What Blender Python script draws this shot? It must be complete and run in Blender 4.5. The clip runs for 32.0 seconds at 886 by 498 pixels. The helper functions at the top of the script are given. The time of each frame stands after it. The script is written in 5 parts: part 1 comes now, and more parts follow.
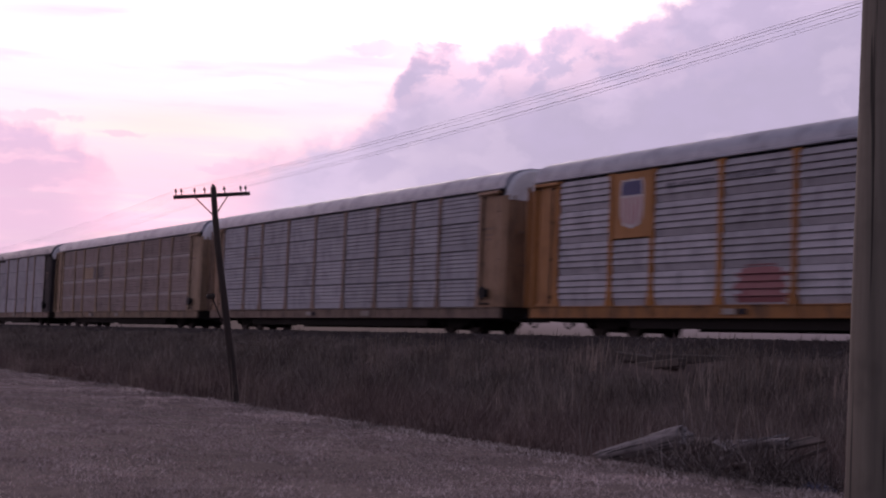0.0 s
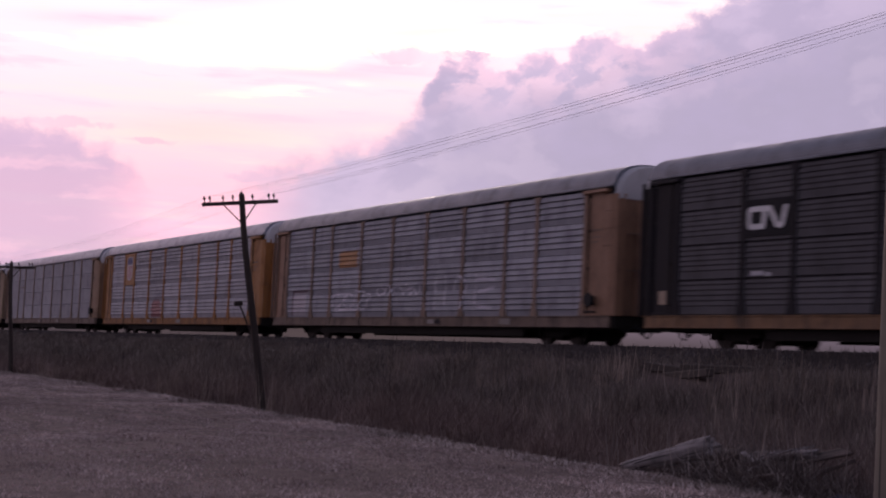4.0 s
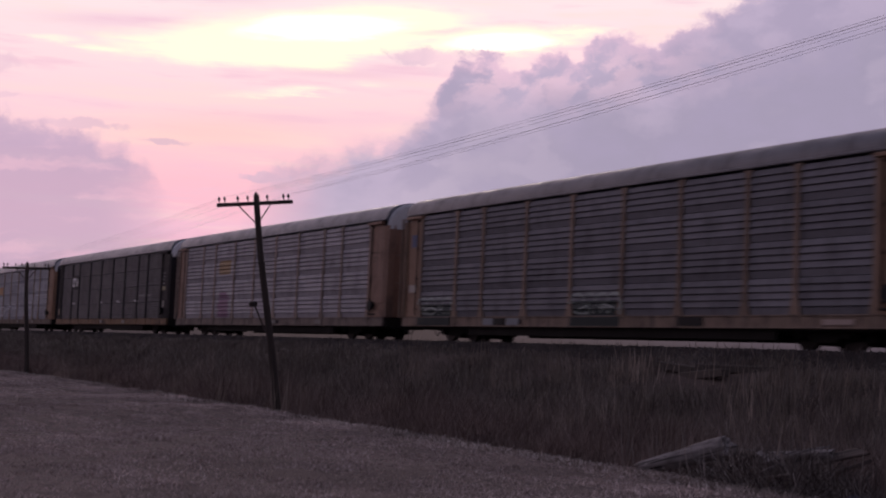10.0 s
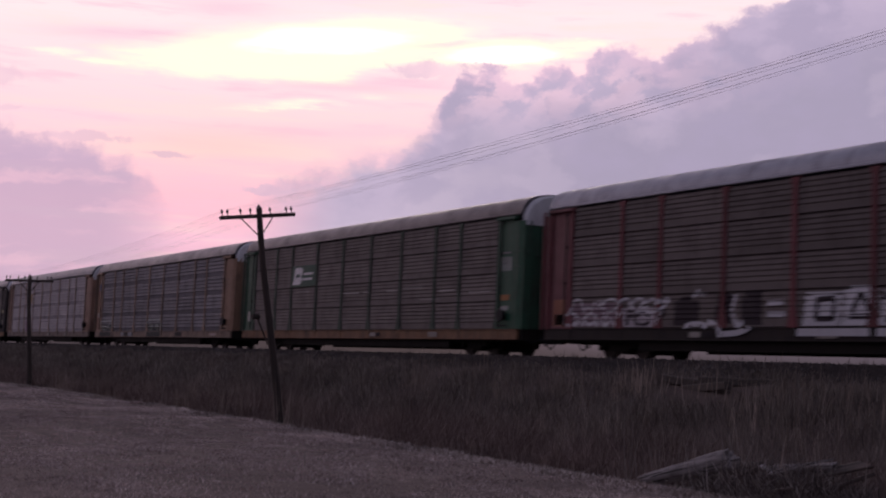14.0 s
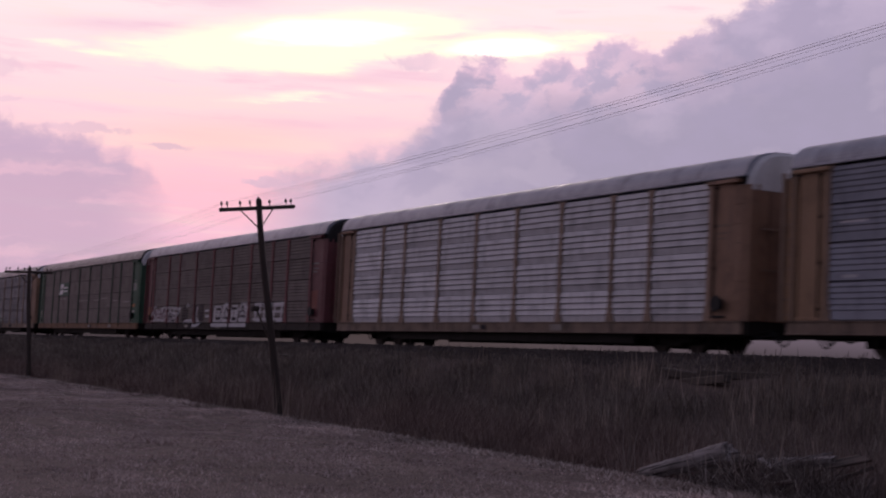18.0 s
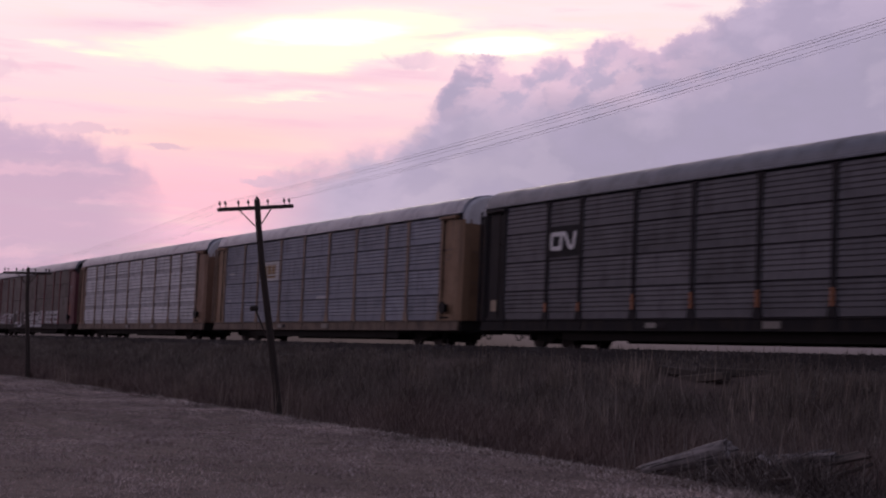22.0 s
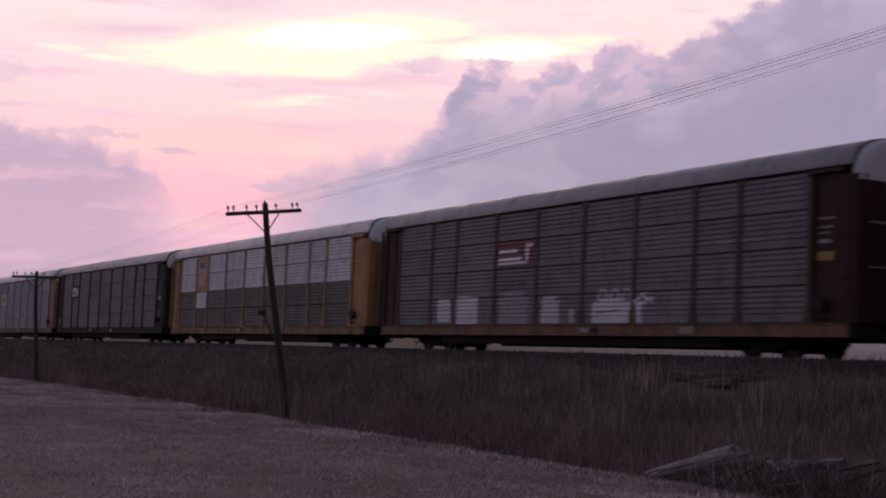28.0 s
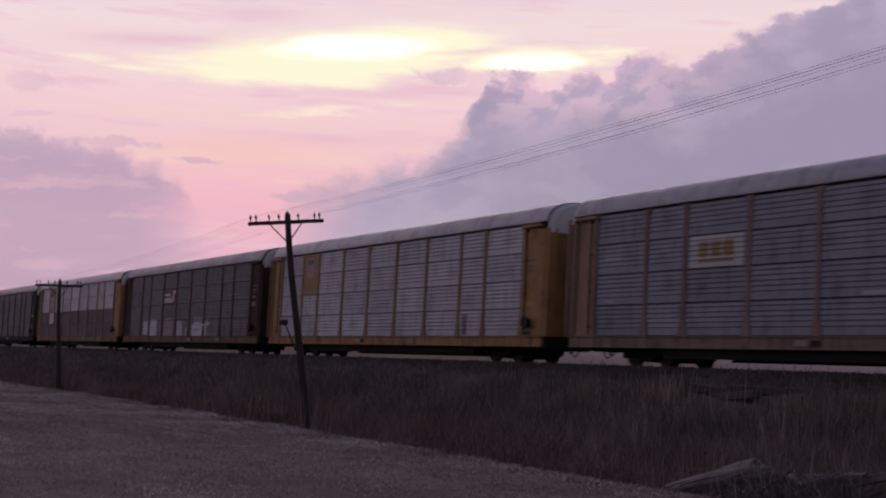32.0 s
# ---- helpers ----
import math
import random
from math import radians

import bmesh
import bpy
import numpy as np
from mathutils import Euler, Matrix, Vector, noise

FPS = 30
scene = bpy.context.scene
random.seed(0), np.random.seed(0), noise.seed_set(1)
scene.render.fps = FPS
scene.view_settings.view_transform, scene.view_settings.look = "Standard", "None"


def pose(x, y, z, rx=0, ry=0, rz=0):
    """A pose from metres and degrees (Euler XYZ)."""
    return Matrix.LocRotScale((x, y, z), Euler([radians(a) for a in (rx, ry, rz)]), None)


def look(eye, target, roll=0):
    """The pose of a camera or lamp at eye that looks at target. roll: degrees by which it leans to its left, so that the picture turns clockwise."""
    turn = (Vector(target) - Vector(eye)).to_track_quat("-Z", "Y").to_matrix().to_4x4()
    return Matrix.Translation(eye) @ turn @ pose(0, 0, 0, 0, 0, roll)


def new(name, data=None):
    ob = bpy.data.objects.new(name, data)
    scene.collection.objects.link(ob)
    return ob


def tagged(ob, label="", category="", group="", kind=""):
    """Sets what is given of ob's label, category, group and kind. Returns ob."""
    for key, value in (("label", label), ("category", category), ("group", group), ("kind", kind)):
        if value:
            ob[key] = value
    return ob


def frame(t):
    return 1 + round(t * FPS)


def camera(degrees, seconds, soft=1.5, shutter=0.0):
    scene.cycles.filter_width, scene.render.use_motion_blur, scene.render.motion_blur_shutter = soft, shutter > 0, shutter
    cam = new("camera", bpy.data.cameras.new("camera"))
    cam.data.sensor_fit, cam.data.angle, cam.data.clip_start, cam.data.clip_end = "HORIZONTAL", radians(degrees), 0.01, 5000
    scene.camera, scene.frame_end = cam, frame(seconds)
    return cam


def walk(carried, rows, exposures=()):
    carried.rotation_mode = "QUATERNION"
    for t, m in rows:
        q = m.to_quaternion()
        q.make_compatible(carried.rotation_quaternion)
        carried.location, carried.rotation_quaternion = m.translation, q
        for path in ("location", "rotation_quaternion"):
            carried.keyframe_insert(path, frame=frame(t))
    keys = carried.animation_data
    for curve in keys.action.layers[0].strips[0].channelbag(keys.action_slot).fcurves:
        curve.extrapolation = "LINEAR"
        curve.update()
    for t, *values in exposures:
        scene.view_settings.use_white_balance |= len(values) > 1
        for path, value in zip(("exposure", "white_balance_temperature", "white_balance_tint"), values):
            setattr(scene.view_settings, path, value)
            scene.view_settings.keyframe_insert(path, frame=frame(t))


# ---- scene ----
FOV = 34.93
EYE = 1.6
cam = camera(FOV, 32.0, soft=2.1, shutter=0.6)

# time, yaw, pitch, lean
PATH = [
    (0, 59.51, 4.11, 2.29), (0.5, 59.31, 3.85, 2.28), (1, 59.15, 3.66, 2.19), (1.5, 59.01, 3.67, 2.21),
    (2, 59.02, 3.77, 2.30), (2.5, 59.29, 3.99, 2.25), (3, 59.69, 4.27, 2.59), (3.5, 60.18, 4.34, 2.64),
    (5.5, 61.38, 4.56, 3.05), (6, 60.99, 4.73, 3.14), (6.5, 60.69, 4.91, 3.16), (7, 61.05, 5.02, 2.80),
    (7.5, 61.27, 4.71, 2.79), (8, 61.31, 4.51, 2.71), (8.5, 61.45, 4.79, 2.65), (9, 61.55, 4.65, 2.64),
    (9.5, 61.46, 4.45, 2.68), (10, 61.23, 4.39, 2.64), (10.5, 61.45, 4.39, 2.56), (11, 61.60, 4.44, 2.65),
    (11.5, 61.51, 4.55, 2.65), (12, 61.25, 4.55, 2.74), (12.5, 61.14, 4.52, 2.70), (13, 61.47, 4.53, 2.76),
    (13.5, 61.58, 4.61, 2.64), (14, 61.36, 4.90, 2.66), (14.5, 61.30, 5.06, 2.70), (16.5, 61.42, 4.59, 2.62),
    (17, 61.41, 4.56, 2.72), (17.5, 61.41, 4.59, 2.64), (18, 61.33, 4.60, 2.81), (18.5, 61.26, 4.53, 2.82),
    (19, 61.27, 4.44, 2.72), (19.5, 61.38, 4.43, 2.53), (20, 61.44, 4.50, 2.58), (20.5, 61.48, 4.56, 2.60),
    (21, 61.40, 4.54, 2.72), (21.5, 61.29, 4.57, 2.68), (22, 61.27, 4.55, 2.51), (22.5, 61.41, 4.56, 2.42),
    (23, 61.56, 4.57, 2.51), (23.5, 61.59, 4.63, 2.57), (24, 61.49, 4.72, 2.68), (24.5, 61.49, 4.66, 2.72),
    (25, 61.55, 4.58, 2.54), (25.5, 61.58, 4.76, 2.48), (27.5, 61.56, 4.83, 2.60), (28, 61.60, 4.72, 2.62),
    (28.5, 61.59, 4.74, 2.79), (29, 61.62, 4.86, 3.01), (29.5, 61.60, 5.01, 3.01), (30, 61.35, 5.02, 3.11),
    (30.5, 61.18, 4.95, 3.12), (31, 61.43, 4.95, 3.12), (31.5, 62.01, 5.19, 2.98), (32, 62.51, 5.12, 3.02),
]


def aim(yaw, pitch, lean):
    return pose(0, 0, EYE, 90 + pitch, 0, yaw) @ pose(0, 0, 0, 0, 0, lean)


EXPOSURES = [(0, 0.50, 6500, 14), (1, 0.65, 6500, 14), (2, 0.74, 6500, 14), (3.5, 0.45, 6500, 13), (6, 0.18, 6500, 11), (7, 0.06, 6500, 10), (9, 0.04, 6500, 10),
             (13, 0.12, 6500, 10), (20, 0.07, 6500, 10), (25, 0.12, 6500, 10), (28, 0.05, 6500, 10), (32, -0.15, 6500, 10)]
walk(cam, [(t, aim(*a)) for t, *a in PATH], EXPOSURES)

# ---------------------------------------------------------------- world: dusk sky with clouds
world = bpy.data.worlds.new("dusk_sky")
scene.world = world
world.use_nodes = True
WT = world.node_tree
WT.nodes.clear()


class Nodes:
    """Small helper to chain nodes of one tree."""

    def __init__(self, tree):
        self.t = tree

    def add(self, kind, **props):
        n = self.t.nodes.new(kind)
        for key, value in props.items():
            setattr(n, key, value)
        return n

    def put(self, socket, value):
        if isinstance(value, bpy.types.NodeSocket):
            self.t.links.new(value, socket)
        elif value is not None:
            socket.default_value = value

    def math(self, op, a, b=None, c=None, clamp=False):
        n = self.add("ShaderNodeMath", operation=op, use_clamp=clamp)
        for s, v in zip(n.inputs, (a, b, c)):
            self.put(s, v)
        return n.outputs[0]

    def mix(self, f, a, b, blend="MIX"):
        n = self.add("ShaderNodeMix", data_type="RGBA", blend_type=blend)
        self.put(n.inputs[0], f)
        self.put(n.inputs[6], (*a, 1) if isinstance(a, tuple) and len(a) == 3 else a)
        self.put(n.inputs[7], (*b, 1) if isinstance(b, tuple) and len(b) == 3 else b)
        return n.outputs[2]

    def smooth(self, v, lo, hi):
        n = self.add("ShaderNodeMapRange", interpolation_type="SMOOTHSTEP")
        for s, x in zip(n.inputs, (v, lo, hi, 0.0, 1.0)):
            self.put(s, x)
        return n.outputs[0]

    def linear(self, v, lo, hi, a=0.0, b=1.0):
        n = self.add("ShaderNodeMapRange")
        for s, x in zip(n.inputs, (v, lo, hi, a, b)):
            self.put(s, x)
        return n.outputs[0]

    def noise(self, vec, scale, detail=4.0, rough=0.5, kind="FBM"):
        n = self.add("ShaderNodeTexNoise", noise_type=kind)
        self.put(n.inputs["Vector"], vec)
        self.put(n.inputs["Scale"], scale)
        self.put(n.inputs["Detail"], detail)
        self.put(n.inputs["Roughness"], rough)
        return n.outputs[0]

    def swirl(self, vec, scale, detail=3.0, rough=0.5):
        """Three noise channels, each from -0.5 to 0.5, to bend a pattern with."""
        n = self.add("ShaderNodeTexNoise")
        self.put(n.inputs["Vector"], vec)
        self.put(n.inputs["Scale"], scale)
        self.put(n.inputs["Detail"], detail)
        self.put(n.inputs["Roughness"], rough)
        return [self.math("SUBTRACT", c, 0.5) for c in self.split(n.outputs["Color"])]

    def vec(self, x, y, z=0.0):
        n = self.add("ShaderNodeCombineXYZ")
        for s, v in zip(n.inputs, (x, y, z)):
            self.put(s, v)
        return n.outputs[0]

    def split(self, v):
        n = self.add("ShaderNodeSeparateXYZ")
        self.put(n.inputs[0], v)
        return n.outputs

    def ramp(self, v, stops, interp="LINEAR"):
        n = self.add("ShaderNodeValToRGB")
        r = n.color_ramp
        r.interpolation = interp
        while len(r.elements) < len(stops):
            r.elements.new(0.5)
        for e, (at, col) in zip(r.elements, stops):
            e.position = at
            e.color = (*col, 1) if isinstance(col, tuple) else (col, col, col, 1)
        self.put(n.inputs[0], v)
        return n.outputs[0]


def srgb(r, g, b):
    return tuple(((c / 255 + 0.055) / 1.055) ** 2.4 if c > 10 else c / 3294 for c in (r, g, b))


def build_sky():
    k = Nodes(WT)
    geo = k.add("ShaderNodeTexCoord").outputs["Generated"]
    x, y, z = k.split(geo)
    az = k.math("MULTIPLY", k.math("ARCTAN2", k.math("MULTIPLY", x, -1.0), y), 57.2958)
    el = k.math("MULTIPLY", k.math("ARCSINE", z), 57.2958)
    # u to the north, v upwards, both in steps of about 2.3 degrees round the glow
    u = k.math("MULTIPLY", k.math("SUBTRACT", 61.6, az), 0.436)
    v0 = k.math("MULTIPLY", k.math("SUBTRACT", el, 4.7), 0.436)
    v = k.math("SUBTRACT", k.math("ADD", v0, 0.17), k.math("MULTIPLY", u, 0.047))
    p = k.vec(u, v)
    # slow and quick bends that give the clouds their ragged outlines
    a1, b1, _ = k.swirl(k.vec(u, k.math("MULTIPLY", v, 1.3), 4.0), 0.9, 3.0)
    a2, b2, _ = k.swirl(k.vec(u, k.math("MULTIPLY", v, 1.3), 9.0), 3.6, 4.0, 0.6)
    ub = k.math("ADD", u, k.math("MULTIPLY_ADD", a1, 0.55, k.math("MULTIPLY", a2, 0.30)))
    vb = k.math("ADD", v, k.math("MULTIPLY_ADD", b1, 0.30, k.math("MULTIPLY", b2, 0.22)))
    # streaked high cloud in the glow
    warp = k.noise(k.vec(k.math("MULTIPLY", u, 0.16), k.math("MULTIPLY", v, 1.0)), 1.0, 5.0, 0.55)
    warp2 = k.noise(k.vec(k.math("MULTIPLY", u, 0.32), k.math("MULTIPLY_ADD", u, 0.12, k.math("MULTIPLY", v, 3.0)), 3.0), 1.0, 6.0, 0.6)
    glow = k.ramp(k.linear(v, -2.5, 5.5), [
        (0.0, srgb(190, 162, 188)), (0.22, srgb(205, 172, 196)), (0.36, srgb(245, 189, 208)), (0.46, srgb(254, 193, 206)),
        (0.58, srgb(254, 209, 215)), (0.70, srgb(254, 219, 225)), (0.85, srgb(253, 229, 232)), (1.0, srgb(240, 212, 228))])
    glow = k.mix(k.math("MULTIPLY", k.smooth(warp2, 0.47, 0.66), 0.4), glow, srgb(255, 222, 212))
    glow = k.mix(k.math("MULTIPLY", k.smooth(warp2, 0.47, 0.32), 0.55), glow, srgb(241, 194, 213))
    glow = k.mix(k.math("MULTIPLY", k.smooth(warp, 0.52, 0.70), 0.35), glow, srgb(240, 200, 224))

    def patch(cu, cv, su, sv, wob=0.3, slope=0.0, uu=u, vv=v):
        du = k.math("DIVIDE", k.math("SUBTRACT", uu, cu), su)
        lift = k.math("MULTIPLY_ADD", k.math("SUBTRACT", uu, cu), slope, cv)
        dv = k.math("DIVIDE", k.math("SUBTRACT", k.math("ADD", vv, k.math("MULTIPLY_ADD", warp2, wob, -wob / 2)), lift), sv)
        d = k.math("ADD", k.math("MULTIPLY", du, du), k.math("MULTIPLY", dv, dv))
        return k.math("EXPONENT", k.math("MULTIPLY", d, -1.0))

    def most(*xs):
        out = xs[0]
        for q in xs[1:]:
            out = k.math("MAXIMUM", out, q)
        return out

    def part_of(f, x):
        return k.math("MULTIPLY", x, f)

    bright = most(patch(-2.9, 3.70, 3.1, 0.50, 0.5, 0.06), patch(-1.4, 3.92, 2.3, 0.46, 0.4, 0.03), patch(0.95, 3.70, 1.5, 0.30, 0.3),
                  part_of(0.75, patch(2.3, 3.82, 1.0, 0.16)), part_of(0.62, patch(-2.5, 2.80, 1.1, 0.11, 0.5)), part_of(0.55, patch(-6.9, 3.55, 0.9, 0.10, 0.5)),
                  part_of(0.55, patch(-6.0, 3.45, 1.0, 0.09, 0.5)), part_of(0.66, patch(-5.0, 3.64, 1.2, 0.14, 0.5)), part_of(0.40, patch(-1.3, 2.95, 0.8, 0.12, 0.4)),
                  part_of(0.8, patch(0.0, 6.2, 7.0, 1.2, 1.2)))
    core = most(patch(-2.2, 3.92, 1.7, 0.26, 0.25, 0.04), patch(1.0, 3.67, 1.15, 0.20, 0.15))
    fray = k.math("MULTIPLY_ADD", warp2, 0.9, -0.45)
    fine = k.math("MULTIPLY_ADD", k.noise(k.vec(k.math("MULTIPLY", u, 0.9), k.math("MULTIPLY", v, 3.2), 5.0), 1.0, 5.0, 0.6), 0.4, -0.2)
    fray = k.math("ADD", fray, fine)
    glow = k.mix(part_of(0.55, patch(-4.0, 2.05, 1.7, 0.3)), glow, srgb(255, 206, 196))
    mauve = most(patch(-4.0, 4.42, 0.9, 0.16), patch(-5.8, 3.92, 1.3, 0.13), patch(-1.6, 3.12, 1.5, 0.10), part_of(0.8, patch(-0.2, 3.84, 0.6, 0.05)), part_of(0.6, patch(-1.5, 2.3, 2.2, 0.12)))
    glow = k.mix(k.smooth(k.math("ADD", bright, fray), 0.25, 0.80), glow, (1.12, 1.04, 0.78))
    glow = k.mix(k.smooth(k.math("ADD", core, fray), 0.35, 0.85), glow, (1.5, 1.42, 1.22))
    glow = k.mix(part_of(0.55, mauve), glow, srgb(238, 194, 214))
    # lower cloud banks: the height of their upper edge along u
    edge = k.ramp(k.linear(ub, -9.0, 9.0), [
        (0.0, 0.64), (0.064, 0.607), (0.12, 0.583), (0.148, 0.563), (0.198, 0.537), (0.214, 0.508), (0.226, 0.482), (0.234, 0.44),
        (0.250, 0.37), (0.275, 0.25), (0.305, 0.26), (0.318, 0.46), (0.342, 0.51), (0.376, 0.515), (0.42, 0.55), (0.453, 0.572),
        (0.476, 0.60), (0.495, 0.65), (0.509, 0.725), (0.543, 0.744), (0.565, 0.73), (0.582, 0.712), (0.60, 0.75), (0.612, 0.756),
        (0.634, 0.728), (0.648, 0.775), (0.672, 0.788), (0.696, 0.775), (0.714, 0.738), (0.735, 0.782), (0.787, 0.832), (1.0, 0.99)])
    edge = k.math("MULTIPLY_ADD", edge, 8.0, -2.5)
    bulge = k.noise(k.vec(ub, k.math("MULTIPLY", vb, 1.4), 7.0), 1.7, 6.0, 0.58)
    wide = k.noise(k.vec(ub, k.math("MULTIPLY", vb, 1.6), 2.0), 0.75, 4.0, 0.5)
    high = k.smooth(edge, 1.7, 2.9)
    north = k.smooth(u, -4.4, -3.4)
    depth = k.math("SUBTRACT", edge, vb)
    depth = k.math("ADD", depth, k.math("MULTIPLY", k.math("SUBTRACT", bulge, k.linear(high, 0.0, 1.0, 0.47, 0.40)), k.linear(high, 0.0, 1.0, 0.75, 0.85)))
    # crisp heaped edge in the upper bank, wispy low down
    low_soft = k.linear(k.smooth(v, 1.6, 0.4), 0.0, 1.0, k.linear(north, 0.0, 1.0, 0.34, 0.55), 1.1)
    soft = k.linear(k.smooth(edge, 2.5, 3.5), 0.0, 1.0, low_soft, 0.13)
    mask = k.smooth(k.math("DIVIDE", depth, soft), -0.35, 1.0)
    mask = k.math("MULTIPLY", mask, k.linear(north, 0.0, 1.0, 0.85, 1.0))
    # low down both banks thin out towards the glow between them
    thin = k.math("MAXIMUM", k.smooth(u, -3.9, -1.6), k.smooth(u, -4.0, -6.0))
    mask = k.math("MULTIPLY", mask, k.linear(k.smooth(v, 1.55, 0.9), 0.0, 1.0, 1.0, thin))

    def puff(cu, cv, su, sv, most_=0.85):
        rag = k.math("MULTIPLY_ADD", bulge, 1.8, -0.9)
        return k.math("MULTIPLY", k.smooth(k.math("ADD", patch(cu, cv, su, sv, 0.1, 0.0, ub, vb), rag), 0.35, 0.75), most_)

    loose = most(puff(-0.35, 3.42, 0.75, 0.17, 0.8), puff(0.3, 3.2, 0.8, 0.22, 0.7), puff(-4.85, 1.86, 0.45, 0.07, 0.55), puff(-7.8, 3.10, 0.5, 0.22, 0.55),
                 puff(-7.75, 2.55, 0.4, 0.07, 0.5), puff(-6.2, 2.12, 0.9, 0.1, 0.5), puff(2.2, 3.88, 0.5, 0.08, 0.35), puff(-3.1, 1.28, 0.5, 0.12, 0.6))
    mask = k.math("MAXIMUM", mask, loose)
    # body colours: mauve under the edge, paler haze below, palest to the south
    cloud = k.mix(k.smooth(depth, 0.5, 1.9), srgb(187, 171, 197), k.mix(k.smooth(u, 3.0, -2.5), srgb(164, 153, 178), srgb(199, 182, 204)))
    cloud = k.mix(k.math("MULTIPLY", k.math("MULTIPLY", k.smooth(wide, 0.46, 0.62), k.smooth(v, 0.2, 1.6)), 0.7), cloud, srgb(167, 155, 182))
    cloud = k.mix(k.math("MULTIPLY", k.smooth(wide, 0.46, 0.33), 0.22), cloud, srgb(200, 183, 204))
    south = k.math("SUBTRACT", 1.0, north)
    cloud = k.mix(k.math("MULTIPLY", south, 0.85), cloud, k.mix(k.smooth(v, 2.0, 0.3), srgb(190, 164, 192), srgb(198, 166, 190)))
    gaps = k.noise(k.vec(k.math("MULTIPLY", ub, 0.5), k.math("MULTIPLY", vb, 2.6), 6.0), 1.0, 5.0, 0.55)
    cloud = k.mix(k.math("MULTIPLY", k.math("MULTIPLY", south, k.smooth(gaps, 0.50, 0.68)), 0.45), cloud, srgb(240, 194, 210))
    # thin cloud before the glow lets pink light through
    veil = patch(1.3, 3.25, 2.5, 0.55, 0.2)
    lit = k.math("MULTIPLY", k.smooth(bulge, 0.58, 0.42), veil)
    cloud = k.mix(k.math("MULTIPLY", lit, 0.7), cloud, srgb(248, 206, 220))
    cloud = k.mix(k.math("MULTIPLY", k.smooth(u, 5.5, 3.5), k.math("MULTIPLY", k.smooth(depth, 0.60, 0.05), k.math("MULTIPLY", high, 0.55))), cloud, srgb(226, 190, 213))
    rim = k.math("MULTIPLY", k.smooth(depth, 0.20, 0.02), k.linear(high, 0.0, 1.0, 0.15, k.linear(k.smooth(u, 5.0, 2.5), 0.0, 1.0, 0.35, 0.9)))
    cloud = k.mix(rim, cloud, srgb(252, 214, 224))
    col = k.mix(mask, glow, cloud)
    # away from the glow the dusk sky is duller and bluer
    sx, sy = -math.sin(radians(62)), math.cos(radians(62))
    toward = k.math("ADD", k.math("MULTIPLY", x, sx), k.math("MULTIPLY", y, sy))
    west = k.smooth(toward, -0.3, 0.75)
    dull = k.mix(k.smooth(z, 0.0, 0.9), EAST_LOW, EAST_HIGH)
    col = k.mix(k.math("MULTIPLY", west, k.smooth(z, 0.75, 0.3)), dull, col)
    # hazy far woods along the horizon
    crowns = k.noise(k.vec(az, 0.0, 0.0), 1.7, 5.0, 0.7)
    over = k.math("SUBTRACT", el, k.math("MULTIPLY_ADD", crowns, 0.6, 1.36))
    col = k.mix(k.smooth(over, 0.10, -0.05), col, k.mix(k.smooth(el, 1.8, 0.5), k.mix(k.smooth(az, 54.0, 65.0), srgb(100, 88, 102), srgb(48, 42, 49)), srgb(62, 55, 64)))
    below = k.smooth(z, -0.02, -0.1)
    col = k.mix(below, col, (0.05, 0.04, 0.045))
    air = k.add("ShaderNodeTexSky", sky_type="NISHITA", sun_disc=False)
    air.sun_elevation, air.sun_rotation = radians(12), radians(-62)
    bg = k.add("ShaderNodeBackground")
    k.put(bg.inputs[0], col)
    bg.inputs[1].default_value = 1.0
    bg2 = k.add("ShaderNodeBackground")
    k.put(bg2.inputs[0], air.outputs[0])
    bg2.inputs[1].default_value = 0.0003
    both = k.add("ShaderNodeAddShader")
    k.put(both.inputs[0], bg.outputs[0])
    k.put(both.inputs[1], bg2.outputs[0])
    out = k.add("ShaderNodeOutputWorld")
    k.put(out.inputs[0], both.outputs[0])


EAST_LOW, EAST_HIGH = (0.175, 0.163, 0.22), (0.21, 0.202, 0.295)
build_sky()

sun = new("sun", bpy.data.lights.new("sun", "SUN"))
sun.data.energy, sun.data.angle, sun.data.color = 0.25, radians(14), (1.0, 0.78, 0.68)
sun.matrix_world = look((0, 0, 0), (math.sin(radians(62)) * 0.98, -math.cos(radians(62)) * 0.98, -0.21))

# ---------------------------------------------------------------- materials


def material(name, build):
    m = bpy.data.materials.new(name)
    m.use_nodes = True
    k = Nodes(m.node_tree)
    bsdf = m.node_tree.nodes["Principled BSDF"]
    build(k, bsdf)
    return m


def bump(k, bsdf, height, strength, dist=0.02):
    b = k.add("ShaderNodeBump")
    b.inputs["Strength"].default_value = strength
    b.inputs["Distance"].default_value = dist
    k.put(b.inputs["Height"], height)
    k.put(bsdf.inputs["Normal"], b.outputs[0])


